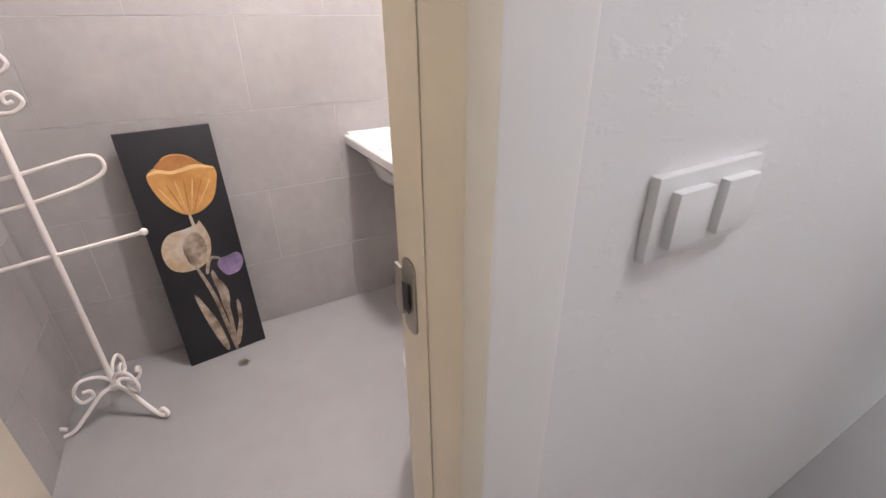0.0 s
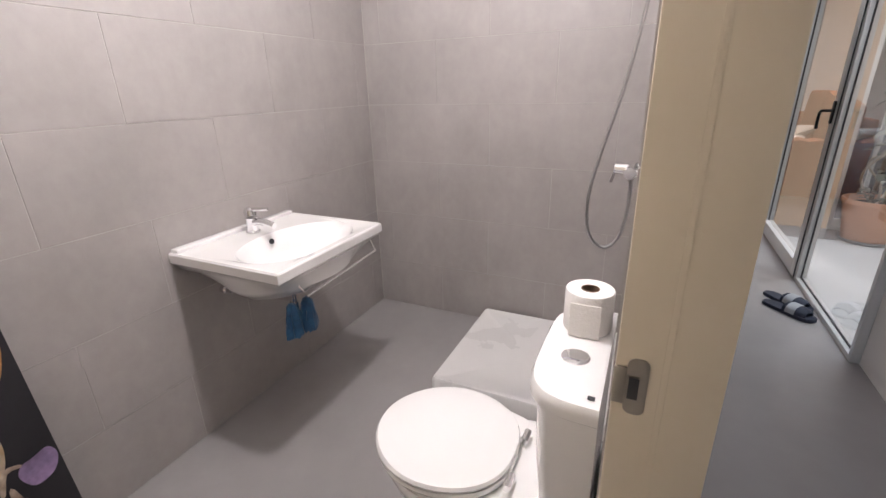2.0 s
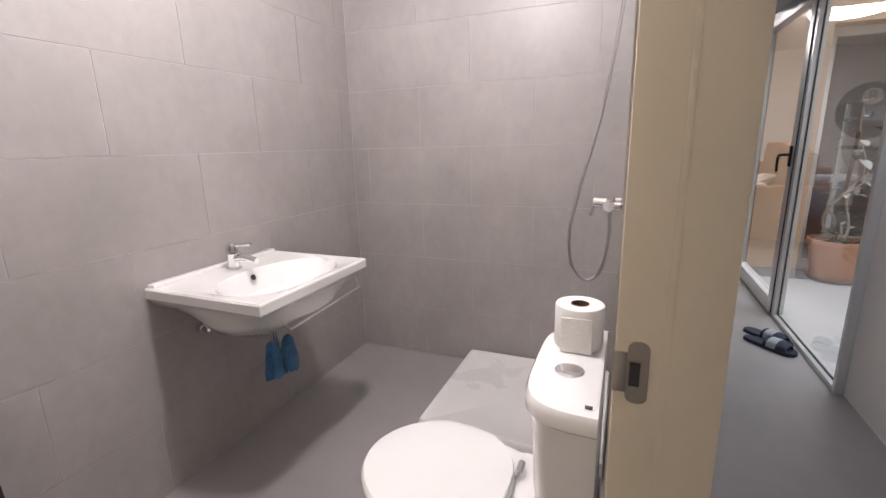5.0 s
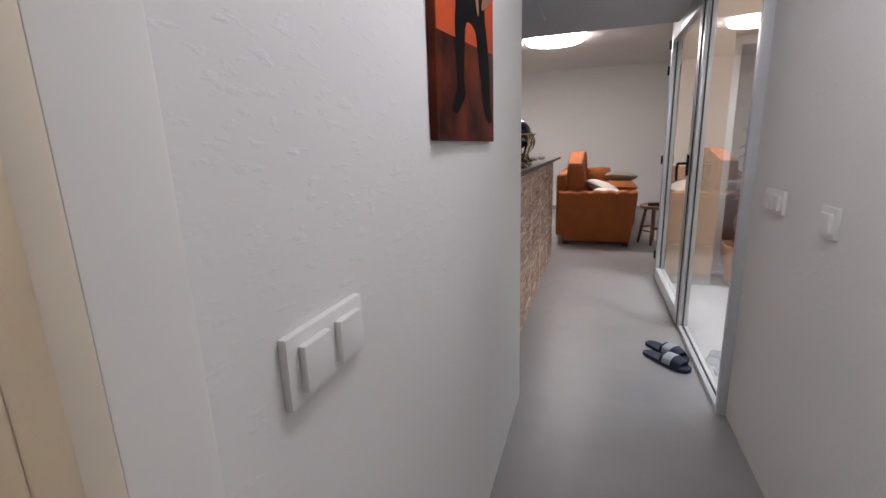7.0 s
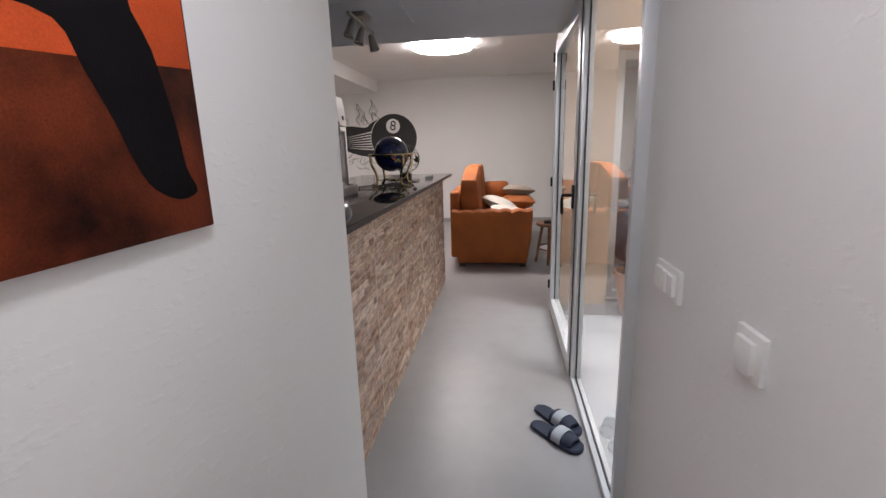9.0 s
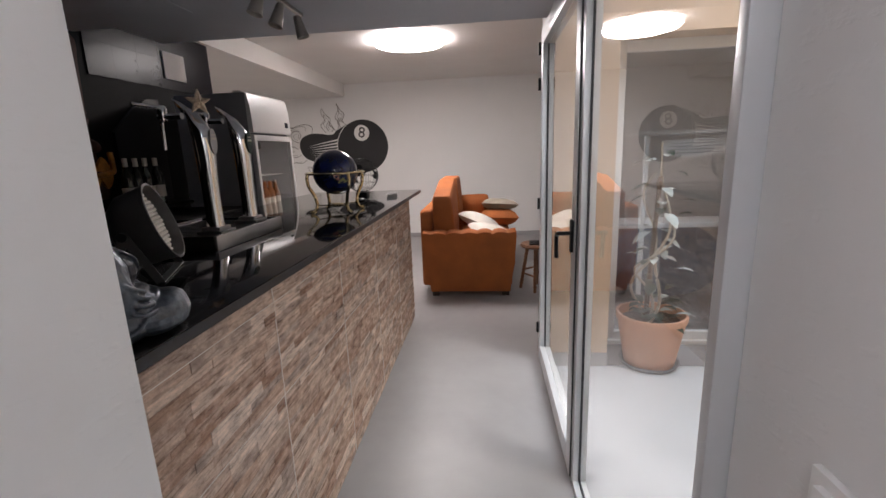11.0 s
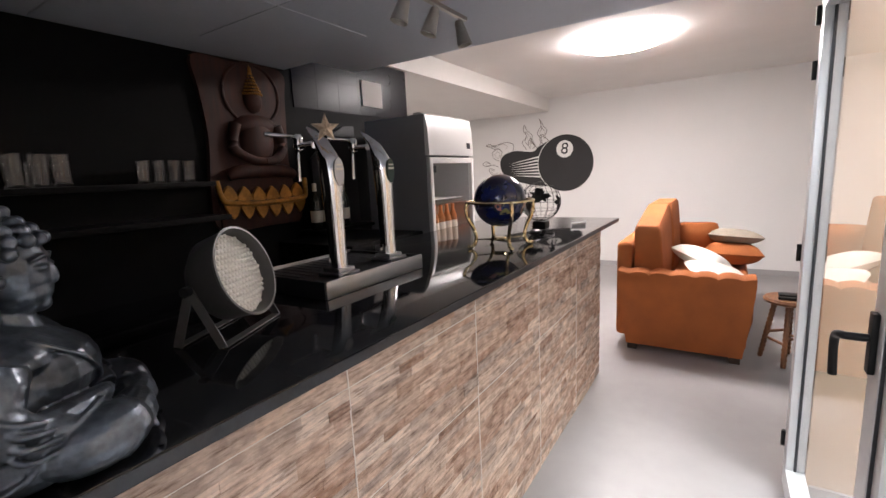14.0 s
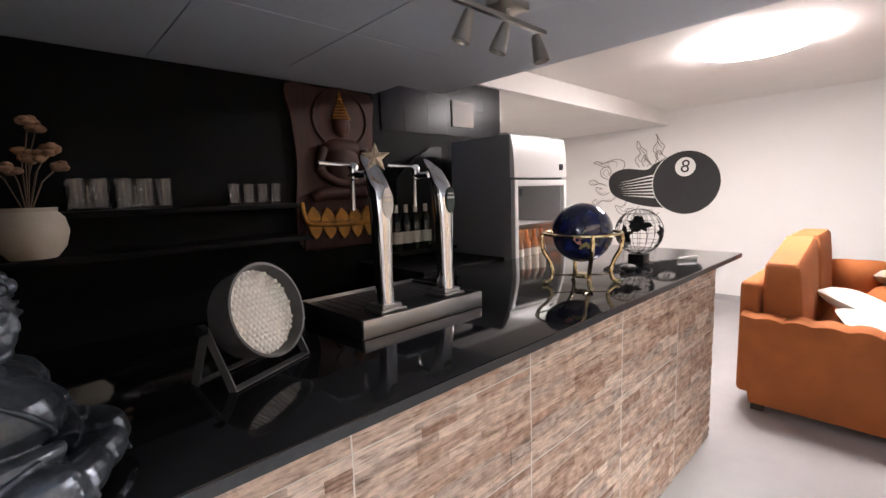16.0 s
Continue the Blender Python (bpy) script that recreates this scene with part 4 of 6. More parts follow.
# ---- glazed partition to the patio ----
def glazed_partition():
    y0, y1, top = -0.165, -0.105, 2.10
    f = thing("window_1", "white aluminium fixed glazing between corridor and patio", "window", kind="structure")
    bm = boxes((3.957, 3.985, y0, y1, 0, top), (4.955, 5.00, y0, y1, 0, top), (3.985, 4.955, y0, y1, 0, 0.028), (3.985, 4.955, y0, y1, top - 0.05, top), bevel=0.003)
    part("window_frame", bm, ALU, f)
    bm = boxes((3.985, 3.990, -0.14, -0.128, 0.028, top - 0.05), (4.949, 4.955, -0.14, -0.128, 0.028, top - 0.05), (3.99, 4.949, -0.14, -0.128, 0.028, 0.034))
    part("gasket", bm, ALU_DARK, f)
    g = part("pane", boxes((3.988, 4.952, -0.138, -0.132, 0.03, top - 0.052)), GLASS, f, smooth=False)
    g.visible_shadow = False
    d = thing("door_2", "white aluminium glazed door with black lever handle, closed", "door", kind="structure")
    bm = boxes((6.165, 6.215, y0, y1, 0, top), (5.0, 6.165, y0, y1, top - 0.035, top), bevel=0.003)
    part("door_frame", bm, ALU, d)
    a, b, c0, c1 = 5.004, 6.160, 0.012, top - 0.04
    bm = boxes((a, a + 0.075, y0 - 0.004, y1 + 0.008, c0, c1), (b - 0.07, b, y0 - 0.004, y1 + 0.008, c0, c1), (a + 0.075, b - 0.07, y0 - 0.004, y1 + 0.008, c0, c0 + 0.10),
               (a + 0.075, b - 0.07, y0 - 0.004, y1 + 0.008, c1 - 0.07, c1), bevel=0.004)
    lf = part("leaf", bm, ALU, d)
    part("gasket", boxes((a + 0.075, a + 0.081, -0.14, -0.126, c0 + 0.1, c1 - 0.07), (b - 0.076, b - 0.07, -0.14, -0.126, c0 + 0.1, c1 - 0.07), (5.0005, 5.0035, -0.16, -0.10, 0.012, c1)), ALU_DARK, d)
    g = part("pane", boxes((a + 0.078, b - 0.073, -0.137, -0.131, c0 + 0.102, c1 - 0.072)), GLASS, d, smooth=False)
    g.visible_shadow = False
    bm = boxes((5.028, 5.056, y1 + 0.008, y1 + 0.020, 1.00, 1.13), bevel=0.003)
    h = part("handle_plate", bm, BLACK_PLASTIC, d, "black handle plate")
    bm = tube(bmesh.new(), smooth_loop([(5.042, y1 + 0.018, 1.075), (5.042, y1 + 0.055, 1.075), (5.055, y1 + 0.064, 1.073), (5.085, y1 + 0.064, 1.060), (5.095, y1 + 0.064, 1.03), (5.095, y1 + 0.062, 0.965)], 5, False), 0.0085, 10)
    part("lever", bm, BLACK_PLASTIC, h)
    for z in (0.22, 1.06, 1.78, 1.98):
        part("hinge", tube(bmesh.new(), [(6.163, y1 + 0.014, z - 0.035), (6.163, y1 + 0.014, z + 0.035)], 0.009, 10), BLACK_PLASTIC, d, "black hinge")


glazed_partition()

# ---- bar ----
TOP = 1.083


def bar_counter():
    t = thing("bar_counter", "bar counter clad in beige ledge-stone tiles", "bar counter")
    part("core", boxes((3.84, 6.9305, 0.8888, 1.02, 0, TOP - 0.03)), STONE_JOINT, t, "pale mortar between the stone tiles", smooth=False)
    part("end_panel", boxes((6.80, 6.9305, 1.02, 1.55, 0, TOP - 0.03)), STONE_JOINT, t, smooth=False)
    part("back_panel", boxes((3.84, 6.80, 1.50, 1.55, 0, TOP - 0.03)), BLACK_WALL, t, smooth=False)
    w = thing("worktop", "polished black granite worktop on the bar", "worktop")
    bm = boxes((3.835, 7.237, 0.829, 1.82, TOP - 0.028, TOP), bevel=0.003)
    part("slab", bm, GRANITE, w)
    bm = boxes((3.919, 7.232, 0.8265, 0.8285, TOP - 0.026, TOP - 0.003))
    part("front_edge", bm, GRANITE_EDGE, w, "honed dark front edge", smooth=False)
    rng = random.Random(11)
    xs = [3.842, 3.910, 4.520, 5.133, 5.745, 6.355, 6.934]
    zs = [0.0, 0.355, 0.668, 0.978, 1.053]
    for i in range(len(xs) - 1):
        for j in range(len(zs) - 1):
            stone_tile(t, xs[i] + 0.0015, xs[i + 1] - 0.0015, zs[j] + 0.001, zs[j + 1] - 0.001, rng, True)
    for x in xs[1:-1]:
        part("grout_line", boxes((x - 0.0017, x + 0.0017, 0.8840, 0.8892, 0.002, 1.052)), STONE_JOINT, t, smooth=False)
    for z in (0.668, 0.978):
        part("grout_line", boxes((3.918, 6.931, 0.8846, 0.8893, z - 0.0013, z + 0.0013)), STONE_JOINT, t, smooth=False)
    ys = [0.890, 1.20, 1.55]
    for i in range(2):
        for j in range(len(zs) - 1):
            stone_tile(t, ys[i] + 0.0015, ys[i + 1] - 0.0015, zs[j] + 0.001, zs[j + 1] - 0.001, rng, False)


def stone_tile(parent, a0, a1, z0, z1, rng, front):
    """One tile made of uneven stone strips."""
    bm = bmesh.new()
    z = z0
    while z < z1 - 0.004:
        h = min(rng.choice((0.018, 0.025, 0.032, 0.042)), z1 - z)
        if z1 - z - h < 0.01:
            h = z1 - z
        a = a0
        while a < a1 - 0.003:
            ln = min(rng.uniform(0.07, 0.30), a1 - a)
            if a1 - a - ln < 0.03:
                ln = a1 - a
            d = 0.8835 + rng.uniform(0.0, 0.0045)
            if front:
                vs = [(a, d, z), (a + ln, d + rng.uniform(-0.001, 0.001), z), (a + ln, d + rng.uniform(-0.001, 0.001), z + h), (a, d, z + h)]
                back = [(p[0], 0.8895, p[2]) for p in vs]
            else:
                e = 6.936 - rng.uniform(0.0, 0.0045)
                vs = [(e, a, z), (e, a + ln, z), (e, a + ln, z + h), (e, a, z + h)]
                back = [(6.930, p[1], p[2]) for p in vs]
            f = [bm.verts.new(p) for p in vs]
            b = [bm.verts.new(p) for p in back]
            bm.faces.new(f)
            for k in range(4):
                bm.faces.new((f[k], b[k], b[(k + 1) % 4], f[(k + 1) % 4]))
            a += ln
        z += h
    part("stone_tile", bm, STONE, parent, smooth=False)


bar_counter()


def beer_tap(x, y, z, label, star, tilt):
    t = thing("beer_tap", label, "beer tap", m=Matrix.Translation((x, y, z)) @ Matrix.Rotation(radians(tilt), 4, 'Z'))
    bm = bmesh.new()
    box(bm, -0.05, 0.05, -0.05, 0.05, 0.0, 0.012, bevel=0.003)
    box(bm, -0.038, 0.038, -0.038, 0.038, 0.012, 0.026, bevel=0.004)
    part("base", bm, STEEL, t)
    n = 24
    loops = []
    prof = [(0.026, 0.030, 0.034, 0.0), (0.10, 0.028, 0.030, 0.0), (0.20, 0.030, 0.033, 0.0), (0.30, 0.034, 0.037, 0.0), (0.38, 0.036, 0.038, 0.004), (0.42, 0.034, 0.034, 0.014),
            (0.455, 0.028, 0.028, 0.034), (0.475, 0.020, 0.022, 0.062), (0.482, 0.006, 0.012, 0.085)]
    for zz, rx, ry, off in prof:
        loops.append([(rx * math.cos(k * math.tau / n), ry * math.sin(k * math.tau / n) + off, zz + (0.0 if zz < 0.4 else 0.02 * math.sin(k * math.tau / n))) for k in range(n)])
    part("column", loft(bmesh.new(), loops), CHROME, t)
    bm = lathe(bmesh.new(), [(0, 0), (0.021, 0), (0.021, 0.003), (0, 0.004)], m=Matrix.Translation((0, -0.037, 0.345)) @ Matrix.Rotation(radians(90), 4, 'X'), seg=20, sy=2.2)
    part("badge", bm, STEEL if star else mat("green_badge", (0.02, 0.04, 0.03), 0.3), t, "small oval badge")
    bm = boxes((-0.013, 0.013, -0.0425, -0.0415, 0.365, 0.370), (-0.016, 0.016, -0.0425, -0.0415, 0.350, 0.358))
    part("badge_mark", bm, LABEL, t, "pale unreadable marks", smooth=False)
    bm = bmesh.new()
    tube(bm, [(0, 0.07, 0.44), (-0.0, 0.16, 0.44)], 0.012, 12)
    tube(bm, [(0, 0.13, 0.44), (0, 0.155, 0.42), (0, 0.157, 0.32)], 0.007, 10)
    lathe(bm, [(0, 0.0), (0.014, 0.002), (0.016, 0.02), (0.016, 0.045), (0.01, 0.055), (0, 0.056)], at=(0, 0.145, 0.425), seg=16)
    part("faucet", bm, CHROME, t)
    bm = tube(bmesh.new(), [(0.0, 0.145, 0.47), (-0.055, 0.16, 0.474), (-0.11, 0.175, 0.478)], 0.006, 10, 0.0075)
    part("tap_lever", bm, CHROME, t)


def bar_top_things():
    tr = thing("drip_tray", "brushed steel drip tray under the beer taps", "drip tray", m=Matrix.Translation((4.762, 1.196, TOP + 0.0015)))
    part("front", boxes((0, 0.51, 0, 0.012, 0, 0.056), bevel=0.002), STEEL, tr, "brushed steel front")
    part("back_rim", boxes((0, 0.51, 0.388, 0.40, 0, 0.056), bevel=0.002), STEEL, tr)
    for xa in (0, 0.498):
        part("side", boxes((xa, xa + 0.012, 0.0125, 0.3875, 0, 0.055), bevel=0.002), BLACK_PLASTIC, tr, "black side")
    part("floor_plate", boxes((0.012, 0.498, 0.012, 0.388, 0.0, 0.045)), BLACK_PLASTIC, tr, smooth=False)
    for k in range(12):
        part("slot", boxes((0.05 + k * 0.036, 0.058 + k * 0.036, 0.16, 0.37, 0.0455, 0.047)), ALU_DARK, tr, smooth=False)
    beer_tap(4.905, 1.285, TOP + 0.0475, "chrome beer tap column with a gold star on it", True, 0)
    beer_tap(5.189, 1.300, TOP + 0.0475, "chrome beer tap column with a dark badge", False, 0)
    bm = bmesh.new()
    o = []
    for k in range(10):
        r = 0.046 if k % 2 == 0 else 0.019
        a = radians(90 + 36 * k)
        o.append((r * math.cos(a), r * math.sin(a)))
    m = Matrix.Translation((4.885, 1.272, TOP + 0.530)) @ Matrix.Rotation(radians(-33), 4, 'Z') @ Matrix.Rotation(radians(90), 4, 'X')
    slab(bm, o, m, 0.012)
    top = [bm.verts.new(m @ Vector((0, 0, 0.022))), bm.verts.new(m @ Vector((0, 0, -0.01)))]
    vs = [v for v in bm.verts if v not in top]
    for i in range(10):
        bm.faces.new((vs[10 + i], vs[10 + (i + 1) % 10], top[0]))
        bm.faces.new((vs[(i + 1) % 10], vs[i], top[1]))
    solid("star_ornament", bm, mat("dull_gold_glitter", (0.55, 0.42, 0.30), 0.4, metal=0.5, var=0.3, scale=60, bump=0.4), "dull gold star ornament on top of the beer tap", "ornament", smooth=False)

    # stage light
    c = Vector((4.473, 1.203, 1.229))
    face = Vector((0.42, -0.89, 0.30)).normalized()
    m = Matrix.Translation(c) @ face.to_track_quat('Z', 'Y').to_matrix().to_4x4() @ Matrix.Scale(1.04, 4)
    t = thing("stage_light", "round grey LED stage light on a folding bracket", "stage light")
    bm = lathe(bmesh.new(), [(0.0, -0.085), (0.045, -0.085), (0.075, -0.07), (0.100, -0.04), (0.106, 0.030), (0.110, 0.034), (0.110, 0.038), (0.104, 0.038), (0.098, 0.004), (0.0, 0.004)], m=m, seg=40)
    part("housing", bm, LED_GREY, t)
    bm = bmesh.new()
    for i in range(-8, 9):
        for j in range(-8, 9):
            x, y = (i + 0.5 * (j % 2)) * 0.0135, j * 0.0118
            if x * x + y * y < 0.0955 ** 2:
                bmesh.ops.create_uvsphere(bm, u_segments=8, v_segments=5, radius=0.0058, matrix=m @ Matrix.Translation((x, y, 0.006)))
    lens = part("led", bm, LED_LENS, t, "clear LED lenses in rows")
    tagged(lens, kind="stuff")
    part("lens_plate", lathe(bmesh.new(), [(0, 0.0045), (0.0985, 0.0045), (0.0985, 0.0055), (0, 0.0055)], m=m, seg=36), mat("pale_lens_plate", (0.70, 0.65, 0.59), 0.4), t)
    side = Vector((0, 0, 1)).cross(face).normalized()
    fwd = Vector((face.x, face.y, 0)).normalized()
    for base, nm in ((0.032, "front_bracket"), (-0.080, "rear_bracket")):
        bm = bmesh.new()
        fl = [c - 0.035 * face + s * 0.121 * side for s in (-1, 1)]
        g = [Vector((c.x, c.y, TOP + 0.005)) + s * 0.121 * side + base * fwd for s in (-1, 1)]
        mid = [p + Vector((0, 0, 0.0)) for p in g]
        for a, b in ((fl[0], mid[0]), (mid[0], mid[1]), (mid[1], fl[1])):
            dd = (b - a).normalized()
            q = dd.to_track_quat('Z', 'X').to_matrix().to_4x4()
            ln = (b - a).length
            box_m = Matrix.Translation((a + b) / 2) @ q @ Matrix.Diagonal((0.022, 0.0035, ln + 0.003, 1)) if abs(dd.z) > 0.3 else Matrix.Translation((a + b) / 2) @ q @ Matrix.Diagonal((0.0035, 0.022, ln + 0.003, 1))
            bmesh.ops.create_cube(bm, size=1.0, matrix=box_m)
        part(nm, bm, LED_GREY, t)
    for s in (-1, 1):
        p = c - 0.035 * face + s * 0.122 * side
        part("knob", tube(bmesh.new(), [p, p + s * 0.016 * side], 0.012, 12), BLACK_PLASTIC, t)

    # globes
    g = thing("lapis_globe", "dark blue gemstone globe in a brass stand with scroll legs", "globe")
    cx, cy, cz, R = 5.837, 1.114, 1.312, 0.128
    part("ball", ball(bmesh.new(), (cx, cy, cz), R, u=36, v=20), NAVY, g)
    rng = random.Random(5)
    for k in range(6):
        a, b = rng.uniform(-2.9, -0.4), rng.uniform(-0.95, -0.15)
        dirn = Vector((math.cos(a) * math.cos(b), math.sin(a) * math.cos(b), math.sin(b)))
        mm = Matrix.Translation(Vector((cx, cy, cz)) + dirn * (R - 0.002)) @ dirn.to_track_quat('Z', 'Y').to_matrix().to_4x4()
        o = smooth_loop([(rng.uniform(0.010, 0.028) * math.cos(i * math.tau / 7), rng.uniform(0.010, 0.028) * math.sin(i * math.tau / 7)) for i in range(7)], 3)
        part("land_inlay", slab(bmesh.new(), o, mm, 0.0012), mat("stone_inlay", (rng.uniform(0.1, 0.4), rng.uniform(0.1, 0.25), rng.uniform(0.08, 0.2)), 0.2), g, "inlaid stone patch", smooth=False)
    ring = [(cx + 0.165 * math.cos(k * math.tau / 40), cy + 0.165 * math.sin(k * math.tau / 40), cz - 0.002) for k in range(40)]
    part("horizon_ring", tube(bmesh.new(), ring, 0.0065, 8, closed=True), BRASS, g, "brass horizon ring")
    for k in range(4):
        a = radians(43 + 90 * k)

        def P(r, z):
            return (cx + r * math.cos(a), cy + r * math.sin(a), z)
        leg = smooth_loop([P(0.165, cz), P(0.172, cz - 0.03), P(0.165, cz - 0.075), P(0.14, cz - 0.12), P(0.125, TOP + 0.055), P(0.135, TOP + 0.022), P(0.155, TOP + 0.009), P(0.168, TOP + 0.016)], 5, False)
        part("leg", tube(bmesh.new(), leg, 0.0095, 8), BRASS, g, "brass scroll leg")
    bm = lathe(bmesh.new(), [(0.0, 0.03), (0.03, 0.032), (0.034, 0.04), (0.028, 0.05), (0, 0.052)], at=(cx, cy, TOP), seg=20)
    for k in range(4):
        a = radians(43 + 90 * k)
        tube(bm, [(cx, cy, TOP + 0.04), (cx + 0.125 * math.cos(a), cy + 0.125 * math.sin(a), TOP + 0.045)], 0.004, 6)
    part("compass", bm, BRASS, g, "brass compass hub")

    g = thing("wire_globe", "black wire globe with cut-out continents on a foot", "globe")
    cx, cy, cz, R = 6.535, 1.160, 1.258, 0.124
    for k in range(9):
        a = math.pi * k / 9
        bm = tube(bmesh.new(), [(cx + R * math.sin(s * math.tau / 28) * math.cos(a), cy + R * math.sin(s * math.tau / 28) * math.sin(a), cz + R * math.cos(s * math.tau / 28)) for s in range(28)], 0.0013, 5, closed=True)
        part("wire", bm, BLACK_PLASTIC, g)
    for lat in (-50, -25, 0, 25, 50):
        rr, zz = R * math.cos(radians(lat)), R * math.sin(radians(lat))
        bm = tube(bmesh.new(), [(cx + rr * math.cos(s * math.tau / 28), cy + rr * math.sin(s * math.tau / 28), cz + zz) for s in range(28)], 0.0013, 5, closed=True)
        part("wire", bm, BLACK_PLASTIC, g)
    rng = random.Random(9)
    for k in range(8):
        a0, b0 = rng.uniform(0, math.tau), rng.uniform(-0.6, 0.8)
        bm = bmesh.new()
        pts = []
        for i in range(14):
            q = i * math.tau / 14
            rr = rng.uniform(0.18, 0.5)
            al, be = a0 + rr * math.cos(q) * 1.2, b0 + rr * math.sin(q)
            pts.append((cx + R * math.cos(be) * math.cos(al), cy + R * math.cos(be) * math.sin(al), cz + R * math.sin(be)))
        mid = Vector((cx + R * math.cos(b0) * math.cos(a0), cy + R * math.cos(b0) * math.sin(a0), cz + R * math.sin(b0)))
        vs = [bm.verts.new(p) for p in pts]
        inn = [bm.verts.new(Vector((cx, cy, cz)) + (v.co - Vector((cx, cy, cz))) * 0.985) for v in vs]
        mv, mi = bm.verts.new(mid), bm.verts.new(Vector((cx, cy, cz)) + (mid - Vector((cx, cy, cz))) * 0.985)
        for i in range(14):
            j = (i + 1) % 14
            bm.faces.new((vs[i], vs[j], mv))
            bm.faces.new((inn[j], inn[i], mi))
            bm.faces.new((vs[i], inn[i], inn[j], vs[j]))
        part("continent", bm, BLACK_PLASTIC, g, "black sheet continent", smooth=False)
    bm = lathe(bmesh.new(), [(0, 0.048), (0.014, 0.05), (0.010, 0.062), (0, 0.062)], at=(cx, cy, TOP + 0.001), seg=24)
    box(bm, cx - 0.042, cx + 0.042, cy - 0.042, cy + 0.042, TOP + 0.001, TOP + 0.051, bevel=0.003)
    part("foot", bm, BLACK_PLASTIC, g)
    pen = solid("pen", tube(bmesh.new(), [(6.78, 1.035, TOP + 0.0065), (6.90, 0.975, TOP + 0.0065)], 0.006, 10), PVC, "white pen lying on the granite", "pen")
    bm = bmesh.new()
    ball(bm, (6.27, 1.10, TOP + 0.016), 0.055, 0.035, 0.018)
    solid("computer_mouse", bm, BLACK_PLASTIC, "small black plastic device beside the globe", "device")
    cab = smooth_loop([(6.22, 1.10, TOP + 0.005), (6.16, 1.05, TOP + 0.004), (6.24, 0.99, TOP + 0.004), (6.36, 1.02, TOP + 0.004), (6.40, 1.10, TOP + 0.004), (6.44, 1.16, TOP + 0.006)], 6, False)
    solid("cable", tube(bmesh.new(), cab, 0.0025, 6), BLACK_PLASTIC, "thin black cable lying on the worktop", "cable")


bar_top_things()


def statue():
    """A seated statue built from plain rounded volumes, fused into one skin."""
    bm = bmesh.new()
    R = Matrix.Rotation

    def e(x, y, z, a, b, c, turn=None):
        ball(bm, (x, y, z), a, b, c, 18, 12, turn)
    # local frame: x forward, y to the statue's left
    e(-0.01, 0, 0.03, 0.11, 0.125, 0.034)
    e(-0.03, 0, 0.10, 0.072, 0.092, 0.10)
    e(-0.025, 0, 0.165, 0.058, 0.102, 0.045)
    e(0.005, 0, 0.12, 0.055, 0.075, 0.07)
    for s in (-1, 1):
        tube(bm, smooth_loop([(-0.03, s * 0.095, 0.168), (-0.035, s * 0.122, 0.11), (0.0, s * 0.115, 0.078), (0.055, s * 0.05, 0.072), (0.075, s * 0.012, 0.068)], 5, False), 0.036, 14, 0.021)
        e(0.0, s * 0.105, 0.052, 0.075, 0.036, 0.048)
        e(0.078, s * 0.088, 0.044, 0.072, 0.052, 0.042, R(radians(-s * 24), 4, 'Z'))
        tube(bm, smooth_loop([(0.10, s * 0.10, 0.038), (0.125, s * 0.03, 0.040), (0.105, -s * 0.05, 0.044)], 5, False), 0.032, 12, 0.026)
        for k in range(4):
            tube(bm, smooth_loop([(-0.055 + 0.012 * k, s * 0.128, 0.150 - 0.022 * k), (-0.02 + 0.014 * k, s * 0.150, 0.118 - 0.018 * k), (0.02 + 0.014 * k, s * 0.128, 0.098 - 0.012 * k)], 5, False), 0.0042, 6)
        tube(bm, smooth_loop([(-0.06, s * 0.130, 0.012), (0.02, s * 0.142, 0.040), (0.055, s * 0.112, 0.082), (0.075, s * 0.06, 0.086)], 5, False), 0.0045, 6)
        tube(bm, smooth_loop([(0.10, s * 0.05, 0.075), (0.135, s * 0.055, 0.055), (0.15, s * 0.06, 0.02)], 5, False), 0.004, 6)
        tube(bm, smooth_loop([(0.060, s * 0.006, 0.300), (0.062, s * 0.022, 0.309), (0.046, s * 0.042, 0.302)], 4, False), 0.0035, 6)
        e(0.054, s * 0.023, 0.290, 0.012, 0.016, 0.0065)
        e(-0.010, s * 0.059, 0.275, 0.017, 0.008, 0.026)
        e(-0.006, s * 0.061, 0.232, 0.013, 0.009, 0.030)
    for k in range(3):
        tube(bm, smooth_loop([(0.012 + 0.006 * k, -0.060 + 0.025 * k, 0.186), (0.048, -0.045 + 0.028 * k, 0.145), (0.062 - 0.004 * k, -0.01 + 0.022 * k, 0.098)], 5, False), 0.0042, 6)
    tube(bm, [(-0.012, 0, 0.17), (-0.006, 0, 0.225)], 0.034, 14)
    e(0, 0, 0.285, 0.066, 0.058, 0.074)
    e(0.012, 0, 0.255, 0.052, 0.046, 0.045)
    e(0.060, 0, 0.279, 0.012, 0.009, 0.022, R(radians(-18), 4, 'Y'))
    e(0.054, 0, 0.252, 0.010, 0.017, 0.0045)
    e(0.052, 0, 0.243, 0.010, 0.014, 0.005)
    e(0.040, 0, 0.227, 0.018, 0.019, 0.015)
    e(-0.012, 0, 0.368, 0.034, 0.034, 0.028)
    # curls in rows
    for i in range(7):
        lat = radians(-8 + 14 * i)
        cnt = max(4, int(19 * math.cos(lat)))
        for k in range(cnt):
            a = (k + 0.5 * (i % 2)) * math.tau / cnt
            x, y, z = 0.073 * math.cos(lat) * math.cos(a), 0.065 * math.cos(lat) * math.sin(a), 0.080 * math.sin(lat)
            if (x > 0.050 and z < 0.038) or (x > 0.020 and z < 0.020):
                continue
